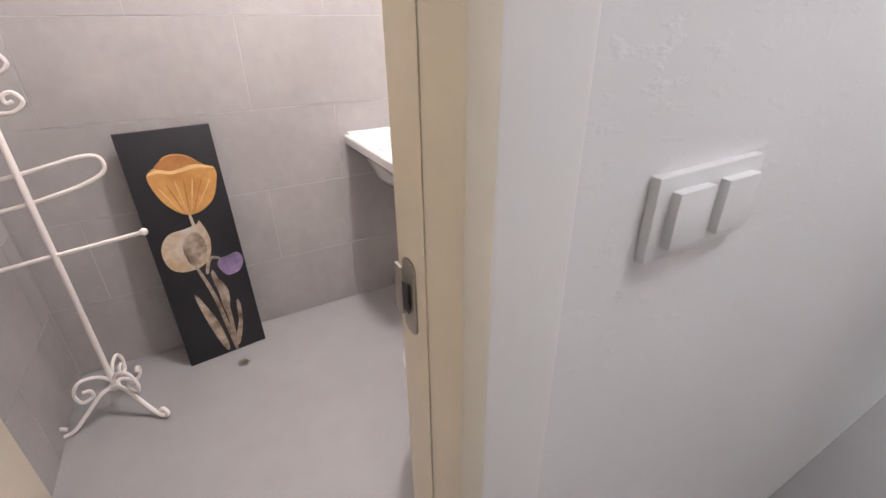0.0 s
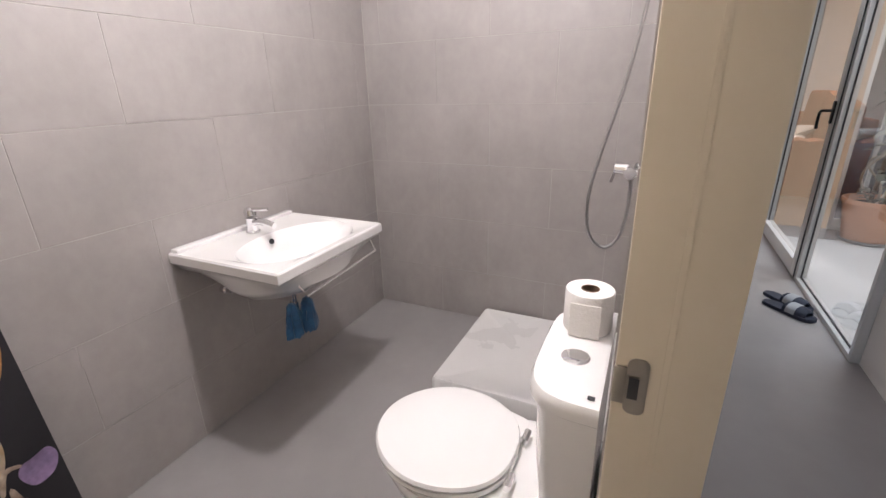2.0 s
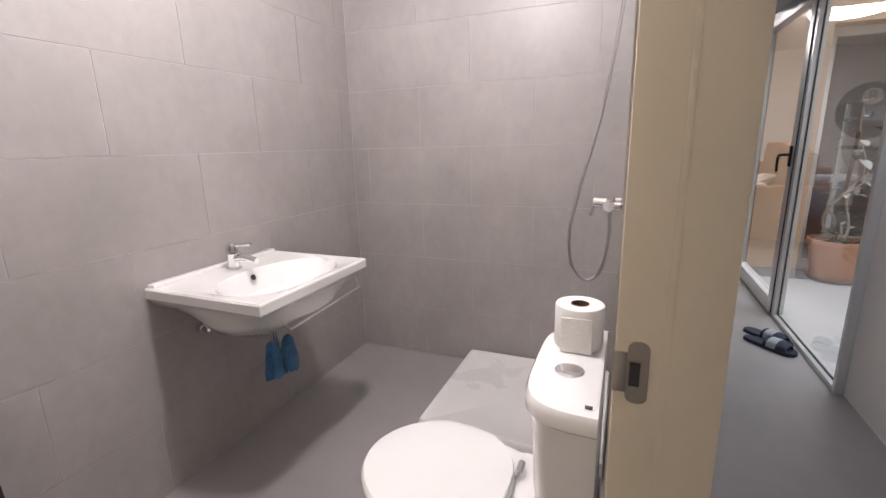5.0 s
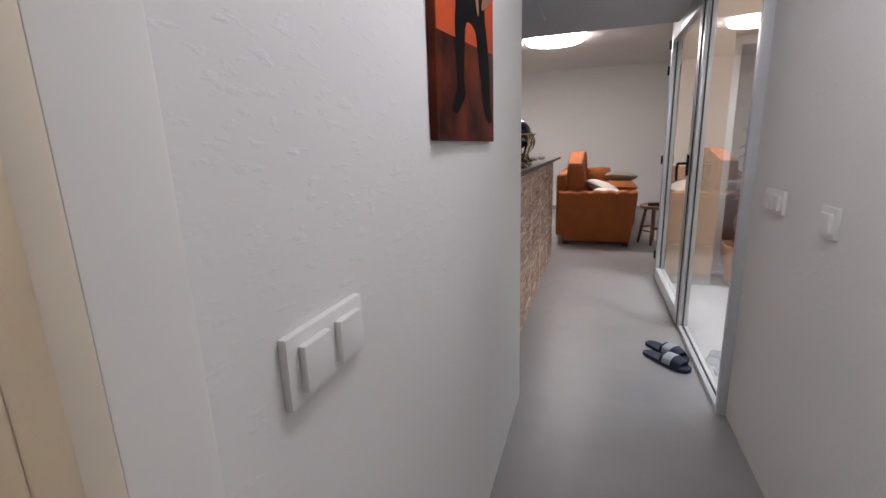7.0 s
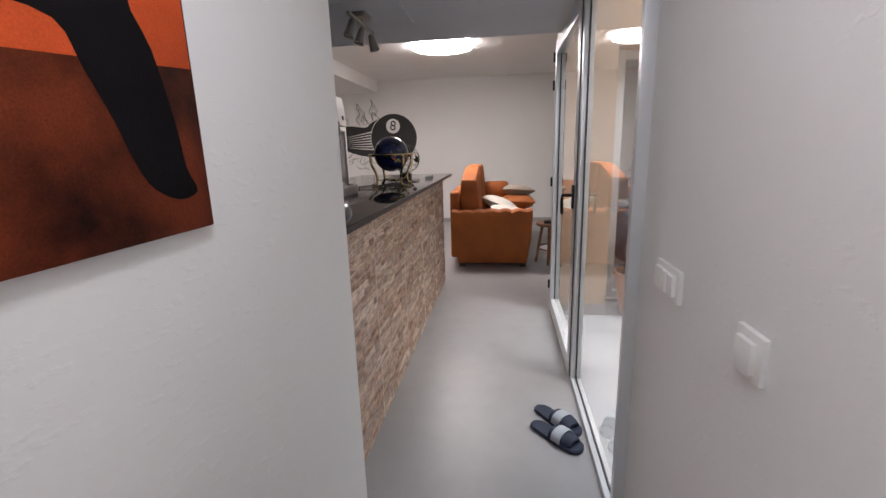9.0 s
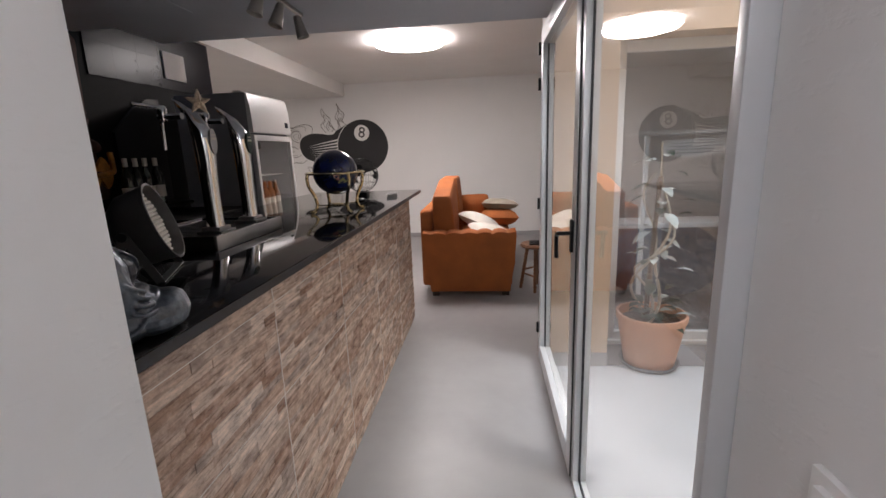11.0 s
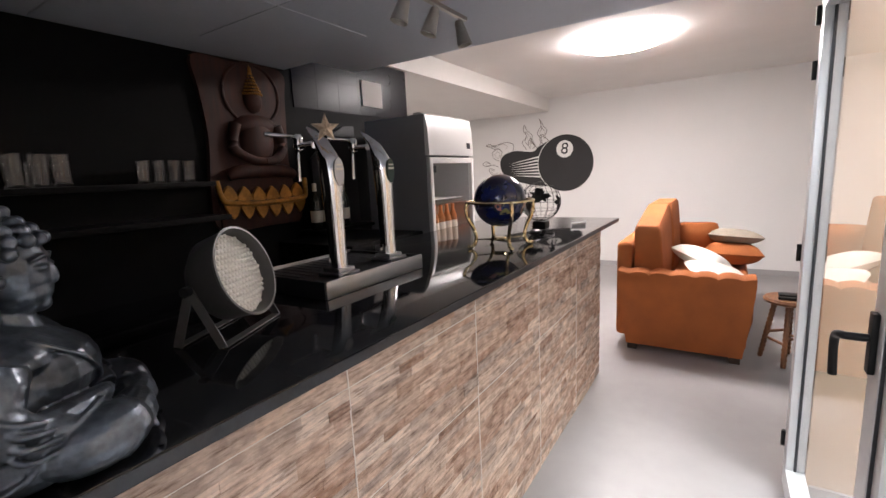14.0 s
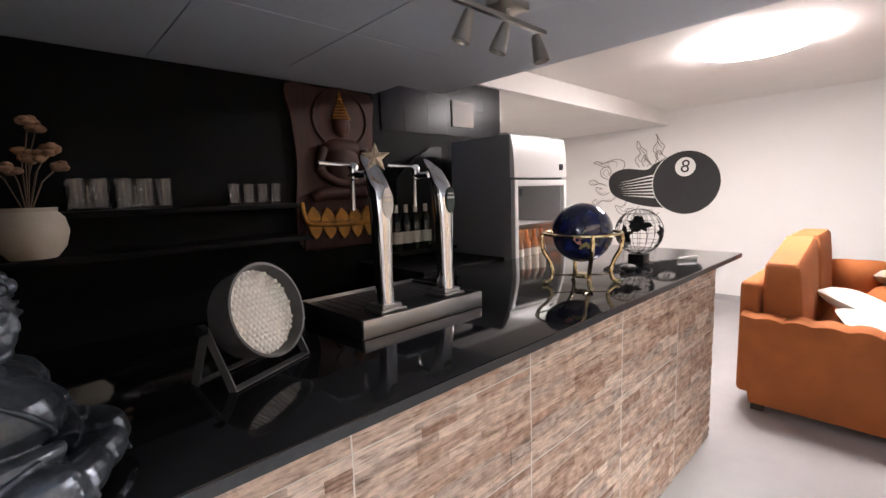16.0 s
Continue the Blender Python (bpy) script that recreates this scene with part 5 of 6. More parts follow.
            ball(bm, (-0.004 + x * 1.05, y * 1.05, 0.290 + z * 1.04), 0.0122, u=10, v=7)
    for k in range(9):
        a = k * math.tau / 9
        ball(bm, (-0.012 + 0.030 * math.cos(a), 0.030 * math.sin(a), 0.383), 0.0105, u=10, v=7)
    ball(bm, (-0.012, 0, 0.397), 0.014, u=10, v=7)
    for v in bm.verts:
        x, y, z = v.co
        if z > 0.205:
            x, y, z = x * 0.83, y * 0.86, 0.203 + (z - 0.205) * 0.83
        v.co = (x + 0.032 * min(1.0, max(0.0, (z - 0.06) / 0.05)) * min(1.0, max(0.05, (0.21 - z) / 0.06)), y, z)
    m = Matrix.Translation((4.014, 0.985, TOP + 0.001)) @ Matrix.Rotation(radians(-24), 4, 'Z') @ Matrix.Diagonal((0.98, 1.06, 0.98, 1))
    ob = solid("statue", bm, SILVER, "pewter-coloured seated statue on the black worktop", "statue", m=m)
    re = ob.modifiers.new("skin", 'REMESH')
    re.mode, re.voxel_size, re.use_smooth_shade = 'VOXEL', 0.0021, True
    sm = ob.modifiers.new("soften", 'SMOOTH')
    sm.factor, sm.iterations = 0.5, 1


statue()


def carved_panel():
    """Wooden wall carving with plain relief shapes and a gold lotus rim."""
    t = thing("carved_panel", "dark carved wooden wall panel with gilded lotus petals", "wall carving")
    y = 2.558
    m = Matrix.Translation((0, y, 0)) @ Matrix.Rotation(radians(90), 4, 'X')
    o = smooth_loop([(5.20, 2.125), (5.40, 2.128), (5.74, 2.125), (5.755, 1.95), (5.74, 1.6), (5.77, 1.40), (5.80, 1.22), (5.60, 1.20), (5.25, 1.205), (5.21, 1.40), (5.235, 1.7), (5.215, 1.95)], 4)
    part("board", slab(bmesh.new(), o, m, 0.03), CARVED, t)
    cx = 5.525
    bm = bmesh.new()
    tube(bm, [(cx + 0.180 * math.cos(k * math.tau / 36), y - 0.032, 1.962 + 0.172 * math.sin(k * math.tau / 36)) for k in range(36)], 0.010, 8, closed=True)
    lathe(bm, [(0.0, 0.0), (0.16, 0.0), (0.165, 0.004), (0, 0.006)], m=Matrix.Translation((cx, y - 0.028, 1.962)) @ Matrix.Rotation(radians(90), 4, 'X'), seg=36, sy=1.0)
    part("halo", bm, CARVED, t, "carved halo ring")
    bm = bmesh.new()
    ball(bm, (cx, y - 0.03, 1.93), 0.058, 0.05, 0.075)
    ball(bm, (cx, y - 0.03, 1.70), 0.11, 0.06, 0.14)
    ball(bm, (cx, y - 0.03, 1.79), 0.14, 0.05, 0.06)
    for s in (-1, 1):
        tube(bm, smooth_loop([(cx + s * 0.135, y - 0.045, 1.79), (cx + s * 0.165, y - 0.05, 1.66), (cx + s * 0.08, y - 0.08, 1.59), (cx, y - 0.09, 1.58)], 4, False), 0.032, 10, 0.022)
        tube(bm, smooth_loop([(cx, y - 0.05, 1.53), (cx + s * 0.16, y - 0.06, 1.52), (cx + s * 0.22, y - 0.05, 1.50)], 4, False), 0.045, 10, 0.03)
    part("relief", bm, CARVED, t, "plain rounded carved relief")
    bm = bmesh.new()
    for i in range(7):
        z = 1.962 + i * 0.019
        r = 0.056 - i * 0.0075
        nn = max(3, 13 - i * 2)
        for k in range(nn):
            a = math.pi + math.pi * (k + 0.5) / nn
            ball(bm, (cx + r * math.cos(a), y - 0.03 + r * math.sin(a) * 0.9, z), 0.0068, u=8, v=6)
    lathe(bm, [(0.012, 0), (0.009, 0.03), (0, 0.045)], at=(cx, y - 0.035, 2.080), seg=10)
    part("crest", bm, GOLD, t, "gilded beaded crest")
    for row, (z, h, flip) in enumerate(((1.362, 0.075, 1), (1.335, 0.085, -1))):
        for k in range(6 if row == 0 else 6):
            xx = 5.29 + k * 0.092 + (0.0 if row == 0 else 0.012)
            zz = z + 0.012 * abs((k - 2.5) / 2.5) ** 2
            bm = bmesh.new()
            o = smooth_loop([(-0.045, 0), (-0.035, h * 0.45), (0, h), (0.035, h * 0.45), (0.045, 0), (0, -0.012)], 4)
            o = [(a, b * flip) for a, b in o]
            slab(bm, o if flip > 0 else o[::-1], Matrix.Translation((xx, y - 0.055, zz)) @ Matrix.Rotation(radians(90), 4, 'X'), 0.018)
            bmesh.ops.bevel(bm, geom=[e for e in bm.edges if e.calc_length() < 0.03 and abs(e.verts[0].co.y - e.verts[1].co.y) < 1e-5], offset=0.004, segments=2, affect='EDGES')
            part("lotus_petal", bm, GOLD, t, "gilded lotus petal")
    bm = tube(bmesh.new(), smooth_loop([(5.228, y - 0.06, 1.475), (5.24, y - 0.075, 1.385), (5.285, y - 0.085, 1.352), (5.525, y - 0.09, 1.340), (5.765, y - 0.085, 1.352), (5.81, y - 0.075, 1.385), (5.822, y - 0.06, 1.475)], 5, False), 0.016, 10)
    part("lotus_rim", bm, GOLD, t, "gilded rim with upturned ends")
    part("shelf_block", boxes((5.24, 5.77, y - 0.05, y - 0.03, 1.20, 1.42), bevel=0.004), CARVED, t)


carved_panel()


def back_bar():
    s = thing("glass_shelf", "black wall shelf with drinking glasses", "shelf")
    part("board", boxes((4.16, 5.17, 2.40, 2.559, 1.45, 1.475), bevel=0.002), BLACK_WALL, s)
    part("board", boxes((3.86, 5.17, 2.30, 2.559, 1.28, 1.305), bevel=0.002), BLACK_WALL, s)
    g = None
    rng = random.Random(3)
    xs = [4.25, 4.33, 4.41, 4.49, 4.56, 4.86, 4.93, 5.00, 5.07, 4.29, 4.45]
    for k, x in enumerate(xs):
        h, r = (0.13, 0.036) if k < 5 or k > 8 else (0.105, 0.03)
        y = 2.46 if k < 9 else 2.52
        m = Matrix.Translation((x, y, 1.4762))
        if k in (0, 5):
            bm = lathe(bmesh.new(), [(0.0, 0.0), (r * 0.85, 0.0), (r * 0.9, 0.008), (r, h), (r - 0.002, h), (r * 0.85, 0.012), (0, 0.012)], seg=18)
            g = solid("drinking_glass", bm, GLASS, "clear drinking glass on the black shelf", "glass", group="glasses on the bar shelf", m=m)
        else:
            copy_thing(g, m)
    v = thing("vase", "ivory ceramic vase with dried flowers on the black shelf", "vase", m=Matrix.Translation((4.10, 2.40, 1.306)))
    part("pot", lathe(bmesh.new(), [(0.0, 0.0), (0.07, 0.0), (0.10, 0.04), (0.115, 0.10), (0.105, 0.15), (0.085, 0.175), (0.088, 0.19), (0.08, 0.19), (0.075, 0.17), (0, 0.16)], seg=28), VASE, v)
    for k in range(9):
        a, rr, hh = rng.uniform(0, 6.28), rng.uniform(0.02, 0.12), rng.uniform(0.23, 0.48)
        tip = (rr * math.cos(a), rr * math.sin(a) * 0.6, 0.16 + hh * 0.72)
        f = part("stem", tube(bmesh.new(), [(0, 0, 0.15), (tip[0] * 0.5, tip[1] * 0.5, 0.16 + hh * 0.5), tip], 0.0025, 5), TWIG, v)
        bm = bmesh.new()
        for j in range(7):
            d = Vector((rng.uniform(-1, 1), rng.uniform(-1, 1), rng.uniform(-0.6, 1))).normalized() * 0.018
            ball(bm, Vector(tip) + d, 0.02, 0.012, 0.016, 7, 5, Matrix.Rotation(rng.uniform(0, 3), 4, 'X'))
        part("flower", bm, DRY_FLOWER, f, "faded dried flower head")
    # rack with bottles beside the fridge
    r = thing("bottle_rack", "black rack holding wine bottles, with a sheet for the dark gap behind", "bottle rack")
    o = [(5.93, 0.9), (6.36, 0.9), (6.36, 1.84), (6.25, 1.83), (6.12, 1.76), (6.0, 1.66), (5.93, 1.6)]
    # Curved black sheet stands in for the dark gap beside the fridge.
    part("side_panel", slab(bmesh.new(), [(x, z) for x, z in o], Matrix.Translation((0, 2.555, 0)) @ Matrix.Rotation(radians(90), 4, 'X'), 0.02), BLACK_PLASTIC, r, smooth=False)
    part("board", boxes((5.78, 6.36, 2.34, 2.533, 1.115, 1.135)), BLACK_WALL, r, smooth=False)
    part("back_counter", boxes((5.60, 6.28, 1.90, 2.53, 0.0, 1.085), bevel=0.004), BLACK_WALL, r, "low black back counter", smooth=False)
    b0 = None
    for k, x in enumerate((5.83, 5.91, 5.99, 6.08)):
        m = Matrix.Translation((x, 2.42, 1.1362))
        if b0 is None:
            b0 = thing("wine_bottle", "dark wine bottle with a pale label", "bottle", m=m, group="bottles on the rack")
            part("bottle_glass", lathe(bmesh.new(), [(0, 0), (0.036, 0), (0.037, 0.01), (0.037, 0.18), (0.03, 0.205), (0.014, 0.235), (0.0135, 0.30), (0, 0.30)], seg=18), BOTTLE, b0)
            part("label", lathe(bmesh.new(), [(0.0372, 0.05), (0.0376, 0.05), (0.0376, 0.125), (0.0372, 0.125)], seg=18), LABEL, b0, "pale paper label")
            part("capsule", lathe(bmesh.new(), [(0.0142, 0.25), (0.0146, 0.25), (0.0146, 0.301), (0, 0.302)], seg=14), LABEL, b0, "pale neck foil")
        else:
            copy_thing(b0, m)
    # dark glazed tiles over the fridge
    wall = bpy.data.objects["wall_bar_back"]
    me = None
    for i in range(6):
        for j in range(2):
            if me is None:
                me = mesh("glazed_tile", boxes((0, 0.2021, -0.008, 0, 0, 0.2021), bevel=0.0005), BLACK_TILE)
            ob = new("glazed_tile", me)
            ob.location = (5.845 + i * 0.2025, 2.5595, 1.93 + j * 0.2025)
            ob.parent = wall
    solid("junction_cover", boxes((6.49, 6.72, 2.538, 2.551, 2.00, 2.19), bevel=0.004), COVER_GREY, "white square cover plate on the dark tiles", "cover plate")


back_bar()


def fridge():
    t = thing("display_fridge", "grey upright bottle fridge with glass door and white header", "fridge")
    x0, x1, yf, yb = 6.297, 6.888, 1.858, 2.37
    for nm, bx_ in (("side_panel", (x0, x0 + 0.03, yf, yb, 0.0, 1.85)), ("side_panel", (x1 - 0.03, x1, yf, yb, 0.0, 1.85)), ("back_panel", (x0 + 0.03, x1 - 0.03, yb - 0.03, yb, 0.0, 1.85)),
                    ("top_box", (x0 + 0.03, x1 - 0.03, yf, yb - 0.03, 1.58, 1.85)), ("base_box", (x0 + 0.03, x1 - 0.03, yf, yb - 0.03, 0.0, 0.22))):
        part(nm, boxes(bx_, bevel=0.004), FRIDGE_GREY, t)
    prof = [(yf, 1.585), (yf - 0.032, 1.585), (yf - 0.034, 1.60), (yf - 0.028, 1.75), (yf - 0.012, 1.84), (yf + 0.03, 1.862), (yf + 0.08, 1.862), (yf + 0.08, 1.852), (yf, 1.845)]
    bm = bmesh.new()
    loft(bm, [[(x, y, z) for y, z in prof] for x in (x0 - 0.002, x1 + 0.002)])
    part("header", bm, FRIDGE_WHITE, t, "off-white curved header panel")
    part("display", boxes((x1 - 0.09, x1 - 0.045, yf - 0.036, yf - 0.031, 1.635, 1.675)), SCREEN, t, "small dark temperature display", smooth=False)
    d = part("door", boxes((x0, x0 + 0.035, yf - 0.035, yf - 0.003, 0.20, 1.57), (x1 - 0.035, x1, yf - 0.035, yf - 0.003, 0.20, 1.57), (x0 + 0.035, x1 - 0.035, yf - 0.035, yf - 0.003, 1.53, 1.57),
                           (x0 + 0.035, x1 - 0.035, yf - 0.035, yf - 0.003, 0.20, 0.25), bevel=0.004), FRIDGE_WHITE, t, "white framed glass door")
    g = part("pane", boxes((x0 + 0.033, x1 - 0.033, yf - 0.024, yf - 0.018, 0.248, 1.532)), GLASS, d, smooth=False)
    g.visible_shadow = False
    part("sticker", boxes((x0 + 0.04, x0 + 0.085, yf - 0.026, yf - 0.0245, 1.47, 1.515)), SCREEN, d, "small dark sticker", smooth=False)
    b0 = None
    for j, z in enumerate((0.45, 0.75, 1.02, 1.28)):
        bm = bmesh.new()
        for k in range(9):
            tube(bm, [(x0 + 0.035, yf + 0.06 + k * 0.055, z), (x1 - 0.035, yf + 0.06 + k * 0.055, z)], 0.003, 6)
        part("wire_shelf", bm, FRIDGE_WHITE, t)
        for k in range(5 if j in (1, 2) else 0):
            m = Matrix.Translation((x0 + 0.085 + k * 0.085, yf + 0.07, z + 0.0035))
            if b0 is None:
                b0 = thing("beer_bottle", "amber bottle inside the glass-door fridge", "bottle", m=m, group="bottles in the fridge")
                part("bottle_glass", lathe(bmesh.new(), [(0, 0), (0.03, 0), (0.031, 0.01), (0.031, 0.12), (0.014, 0.17), (0.013, 0.215), (0, 0.215)], seg=14), BEER, b0)
                part("label", lathe(bmesh.new(), [(0.0312, 0.04), (0.0316, 0.04), (0.0316, 0.09), (0.0312, 0.09)], seg=14), LABEL, b0, "pale label")
            else:
                copy_thing(b0, m)


fridge()


def spot_rail():
    t = thing("spotlight_rail", "satin metal ceiling rail with three unlit spotlights", "spotlight rail")
    zc = LOWC - 0.012
    part("rail", boxes((5.095, 5.575, 1.115, 1.133, zc - 0.066, zc - 0.050), bevel=0.002), SATIN, t)
    bm = boxes((5.285, 5.425, 1.085, 1.163, zc - 0.026, zc + 0.001), bevel=0.004)
    part("canopy", bm, SATIN, t)
    part("post", tube(bmesh.new(), [(5.355, 1.124, zc - 0.025), (5.355, 1.124, zc - 0.052)], 0.008), SATIN, t)
    for x, dirn in ((5.16, (-0.22, 0.25, -1)), (5.34, (-0.25, 0.25, -1)), (5.52, (0.10, -0.22, -1))):
        p = Vector((x, 1.124, zc - 0.064))
        d = Vector(dirn).normalized()
        q = p + Vector((0, 0, -0.022))
        m = Matrix.Translation(q - d * 0.012) @ d.to_track_quat('Z', 'Y').to_matrix().to_4x4()
        bm = lathe(bmesh.new(), [(0.0, 0.0), (0.014, 0.002), (0.018, 0.012), (0.019, 0.022), (0.030, 0.095), (0.031, 0.10), (0.027, 0.10), (0.022, 0.07), (0, 0.07)], m=m, seg=22)
        h = part("spot_head", bm, SATIN, t, "conical spotlight head")
        part("arm", tube(bmesh.new(), [p, p + Vector((0, 0, -0.022)), q + d * 0.01], 0.005, 8), CHROME, h)
        part("bulb", lathe(bmesh.new(), [(0, 0.072), (0.022, 0.073), (0.024, 0.085), (0, 0.09)], m=m, seg=18), LED_LENS, h)


spot_rail()

# ---- living room ----
bm = lathe(bmesh.new(), [(0, CEIL), (0.33, CEIL), (0.335, CEIL - 0.012), (0.33, CEIL - 0.025), (0, CEIL - 0.025)], at=(8.08, 1.00, 0), seg=48)
cl = thing("ceiling_light", "large round flush ceiling light, brightly lit", "ceiling light")
part("rim", bm, PVC, cl)
bm = lathe(bmesh.new(), [(0, -0.026), (0.36, -0.026), (0.345, -0.05), (0.25, -0.068), (0.0, -0.076)], at=(8.08, 1.00, CEIL), seg=48)
dfu = part("diffuser", bm, LAMP_GLOW, cl, "glowing white diffuser")
bm = lathe(bmesh.new(), [(0, 0), (0.05, 0), (0.05, -0.012), (0, -0.014)], at=(8.2, 3.55, 2.34), seg=24)
solid("recessed_spot", bm, SPOT_GLOW, "small round recessed ceiling spot, lit", "ceiling light")


def sofa():
    t = thing("sofa", "rust-orange fabric sofa with tufted arms and loose back cushions", "sofa")
    x0, x1 = 7.40, 9.30
    y0, y1 = -0.03, 0.86

    def soft(bm, a0, a1, b0, b1, c0, c1, bev):
        box(bm, a0, a1, b0, b1, c0, c1, bevel=bev, seg=4)
    # near arm: flared outwards to the top, tufted rolled edge
    for xa, s in ((x0, 1), (x1, -1)):
        bm = bmesh.new()
        loops = []
        for z, off, yo in ((0.045, 0.085, 0.055), (0.30, 0.05, 0.025), (0.52, 0.012, 0.004), (0.60, 0.0, 0.0), (0.645, 0.012, 0.0), (0.662, 0.05, 0.004), (0.664, 0.12, 0.006), (0.645, 0.19, 0.004), (0.58, 0.205, 0.0), (0.30, 0.205, 0.0), (0.045, 0.205, 0.05)):
            row = []
            for k in range(33):
                f = k / 32
                wave = 0.022 * abs(math.cos(f * math.pi * 6)) ** 0.7 - 0.016 if z > 0.59 else 0.0
                row.append((xa + s * off, y0 + yo + (y1 - y0 - 2 * yo) * f, z + wave))
            loops.append(row)
        rings = [[bm.verts.new(p) for p in r] for r in loops]
        for q, w2 in zip(rings, rings[1:]):
            for k in range(32):
                bm.faces.new((q[k], q[k + 1], w2[k + 1], w2[k]))
        for k in range(32):
            bm.faces.new((rings[-1][k], rings[-1][k + 1], rings[0][k + 1], rings[0][k]))
        bm.faces.new([r[0] for r in rings])
        bm.faces.new([r[-1] for r in rings][::-1])
        arm = part("arm", bm, SOFA, t)
        for k in range(6):
            part("tuft_button", ball(bmesh.new(), (xa + s * 0.015, y0 + 0.075 + k * 0.148, 0.612), 0.010, 0.014, 0.012, 10, 6), SOFA, arm)
    bm = bmesh.new()
    soft(bm, x0 + 0.19, x1 - 0.19, y0 + 0.03, y1 - 0.02, 0.08, 0.30, 0.02)
    part("base", bm, SOFA, t)
    bm = bmesh.new()
    soft(bm, x0 + 0.10, x1 - 0.10, y1 - 0.08, y1 + 0.03, 0.10, 0.86, 0.04)
    part("backrest", bm, SOFA, t)
    for a in (x0 + 0.21, (x0 + x1) / 2):
        bm = bmesh.new()
        soft(bm, a, a + 0.73, y0 + 0.0, y1 - 0.18, 0.30, 0.46, 0.05)
        part("seat_cushion", bm, SOFA, t)
    for a, h, rise, ln, back in ((x0 + 0.12, 0.985, 0.13, 0.66, 0.11), (x0 + 0.785, 1.115, 0.0, 0.60, 0.125)):
        bm = bmesh.new()
        n = 12
        loops = []
        for k, (f, wd) in enumerate(((0.0, 0.085), (0.04, 0.10), (0.3, 0.112), (0.7, 0.106), (0.96, 0.096), (1.0, 0.08))):
            z = 0.46 + (h - 0.46) * f
            yc = y1 - back - 0.07 - 0.025 * (1 - f)
            ins = 0.015 if k in (0, 5) else 0.0
            loops.append([(p[0], p[1], z + f * rise * (p[0] - a) / ln) for p in rounded_rect(a + ins, a + ln - ins, yc - wd, yc + wd * 0.9, 0.022, 4)])
        loft(bm, loops)
        part("back_cushion", bm, SOFA, t)
    for x in (x0 + 0.12, x1 - 0.12):
        for y in (y0 + 0.10, y1 - 0.10):
            part("foot", boxes((x - 0.035, x + 0.035, y - 0.035, y + 0.035, 0.0, 0.055), bevel=0.006), DARK_WOOD, t, "dark wooden block foot")

    def pillow(name, m, sx, sy, h, material, label):
        bm = bmesh.new()
        n = 10
        g = [[[None] * (n + 1) for _ in range(n + 1)] for _ in range(2)]
        for sgn in (0, 1):
            for i in range(n + 1):
                for j in range(n + 1):
                    u, v = 2 * i / n - 1, 2 * j / n - 1
                    zz = h * (1 - abs(u) ** 2.6) ** 0.6 * (1 - abs(v) ** 2.6) ** 0.6
                    pin = 1 - 0.03 * (1 - abs(u * v)) - 0.10 * abs(u * v) ** 4
                    edge = i in (0, n) or j in (0, n)
                    if edge and sgn:
                        g[1][i][j] = g[0][i][j]
                    else:
                        g[sgn][i][j] = bm.verts.new((u * sx * pin, v * sy * pin, zz if sgn == 0 else -zz))
            for i in range(n):
                for j in range(n):
                    f = (g[sgn][i][j], g[sgn][i + 1][j], g[sgn][i + 1][j + 1], g[sgn][i][j + 1])
                    bm.faces.new(f if sgn == 0 else f[::-1])
        solid(name, bm, material, label, "cushion", group="cushions on the sofa", m=m)
    pillow("cushion", pose(7.93, 0.20, 0.555, 12, -8, 20), 0.23, 0.22, 0.075, CUSHION, "pale linen cushion lying on the sofa seat")
    pillow("cushion", pose(8.25, 0.33, 0.63, 20, 10, -15), 0.24, 0.22, 0.08, CUSHION, "pale linen cushion resting on another")
    pillow("cushion", pose(8.90, 0.10, 0.735, 6, 6, 20), 0.23, 0.21, 0.075, CUSHION_DARK, "taupe linen cushion at the sofa's far arm")
    pillow("cushion", pose(8.98, 0.42, 0.66, 0, 68, 8), 0.23, 0.20, 0.085, SOFA, "rust fabric cushion against the far arm")
    pillow("cushion", pose(8.84, 0.10, 0.585, 3, 5, 5), 0.25, 0.24, 0.11, SOFA, "rust fabric cushion on the far end of the sofa")


sofa()


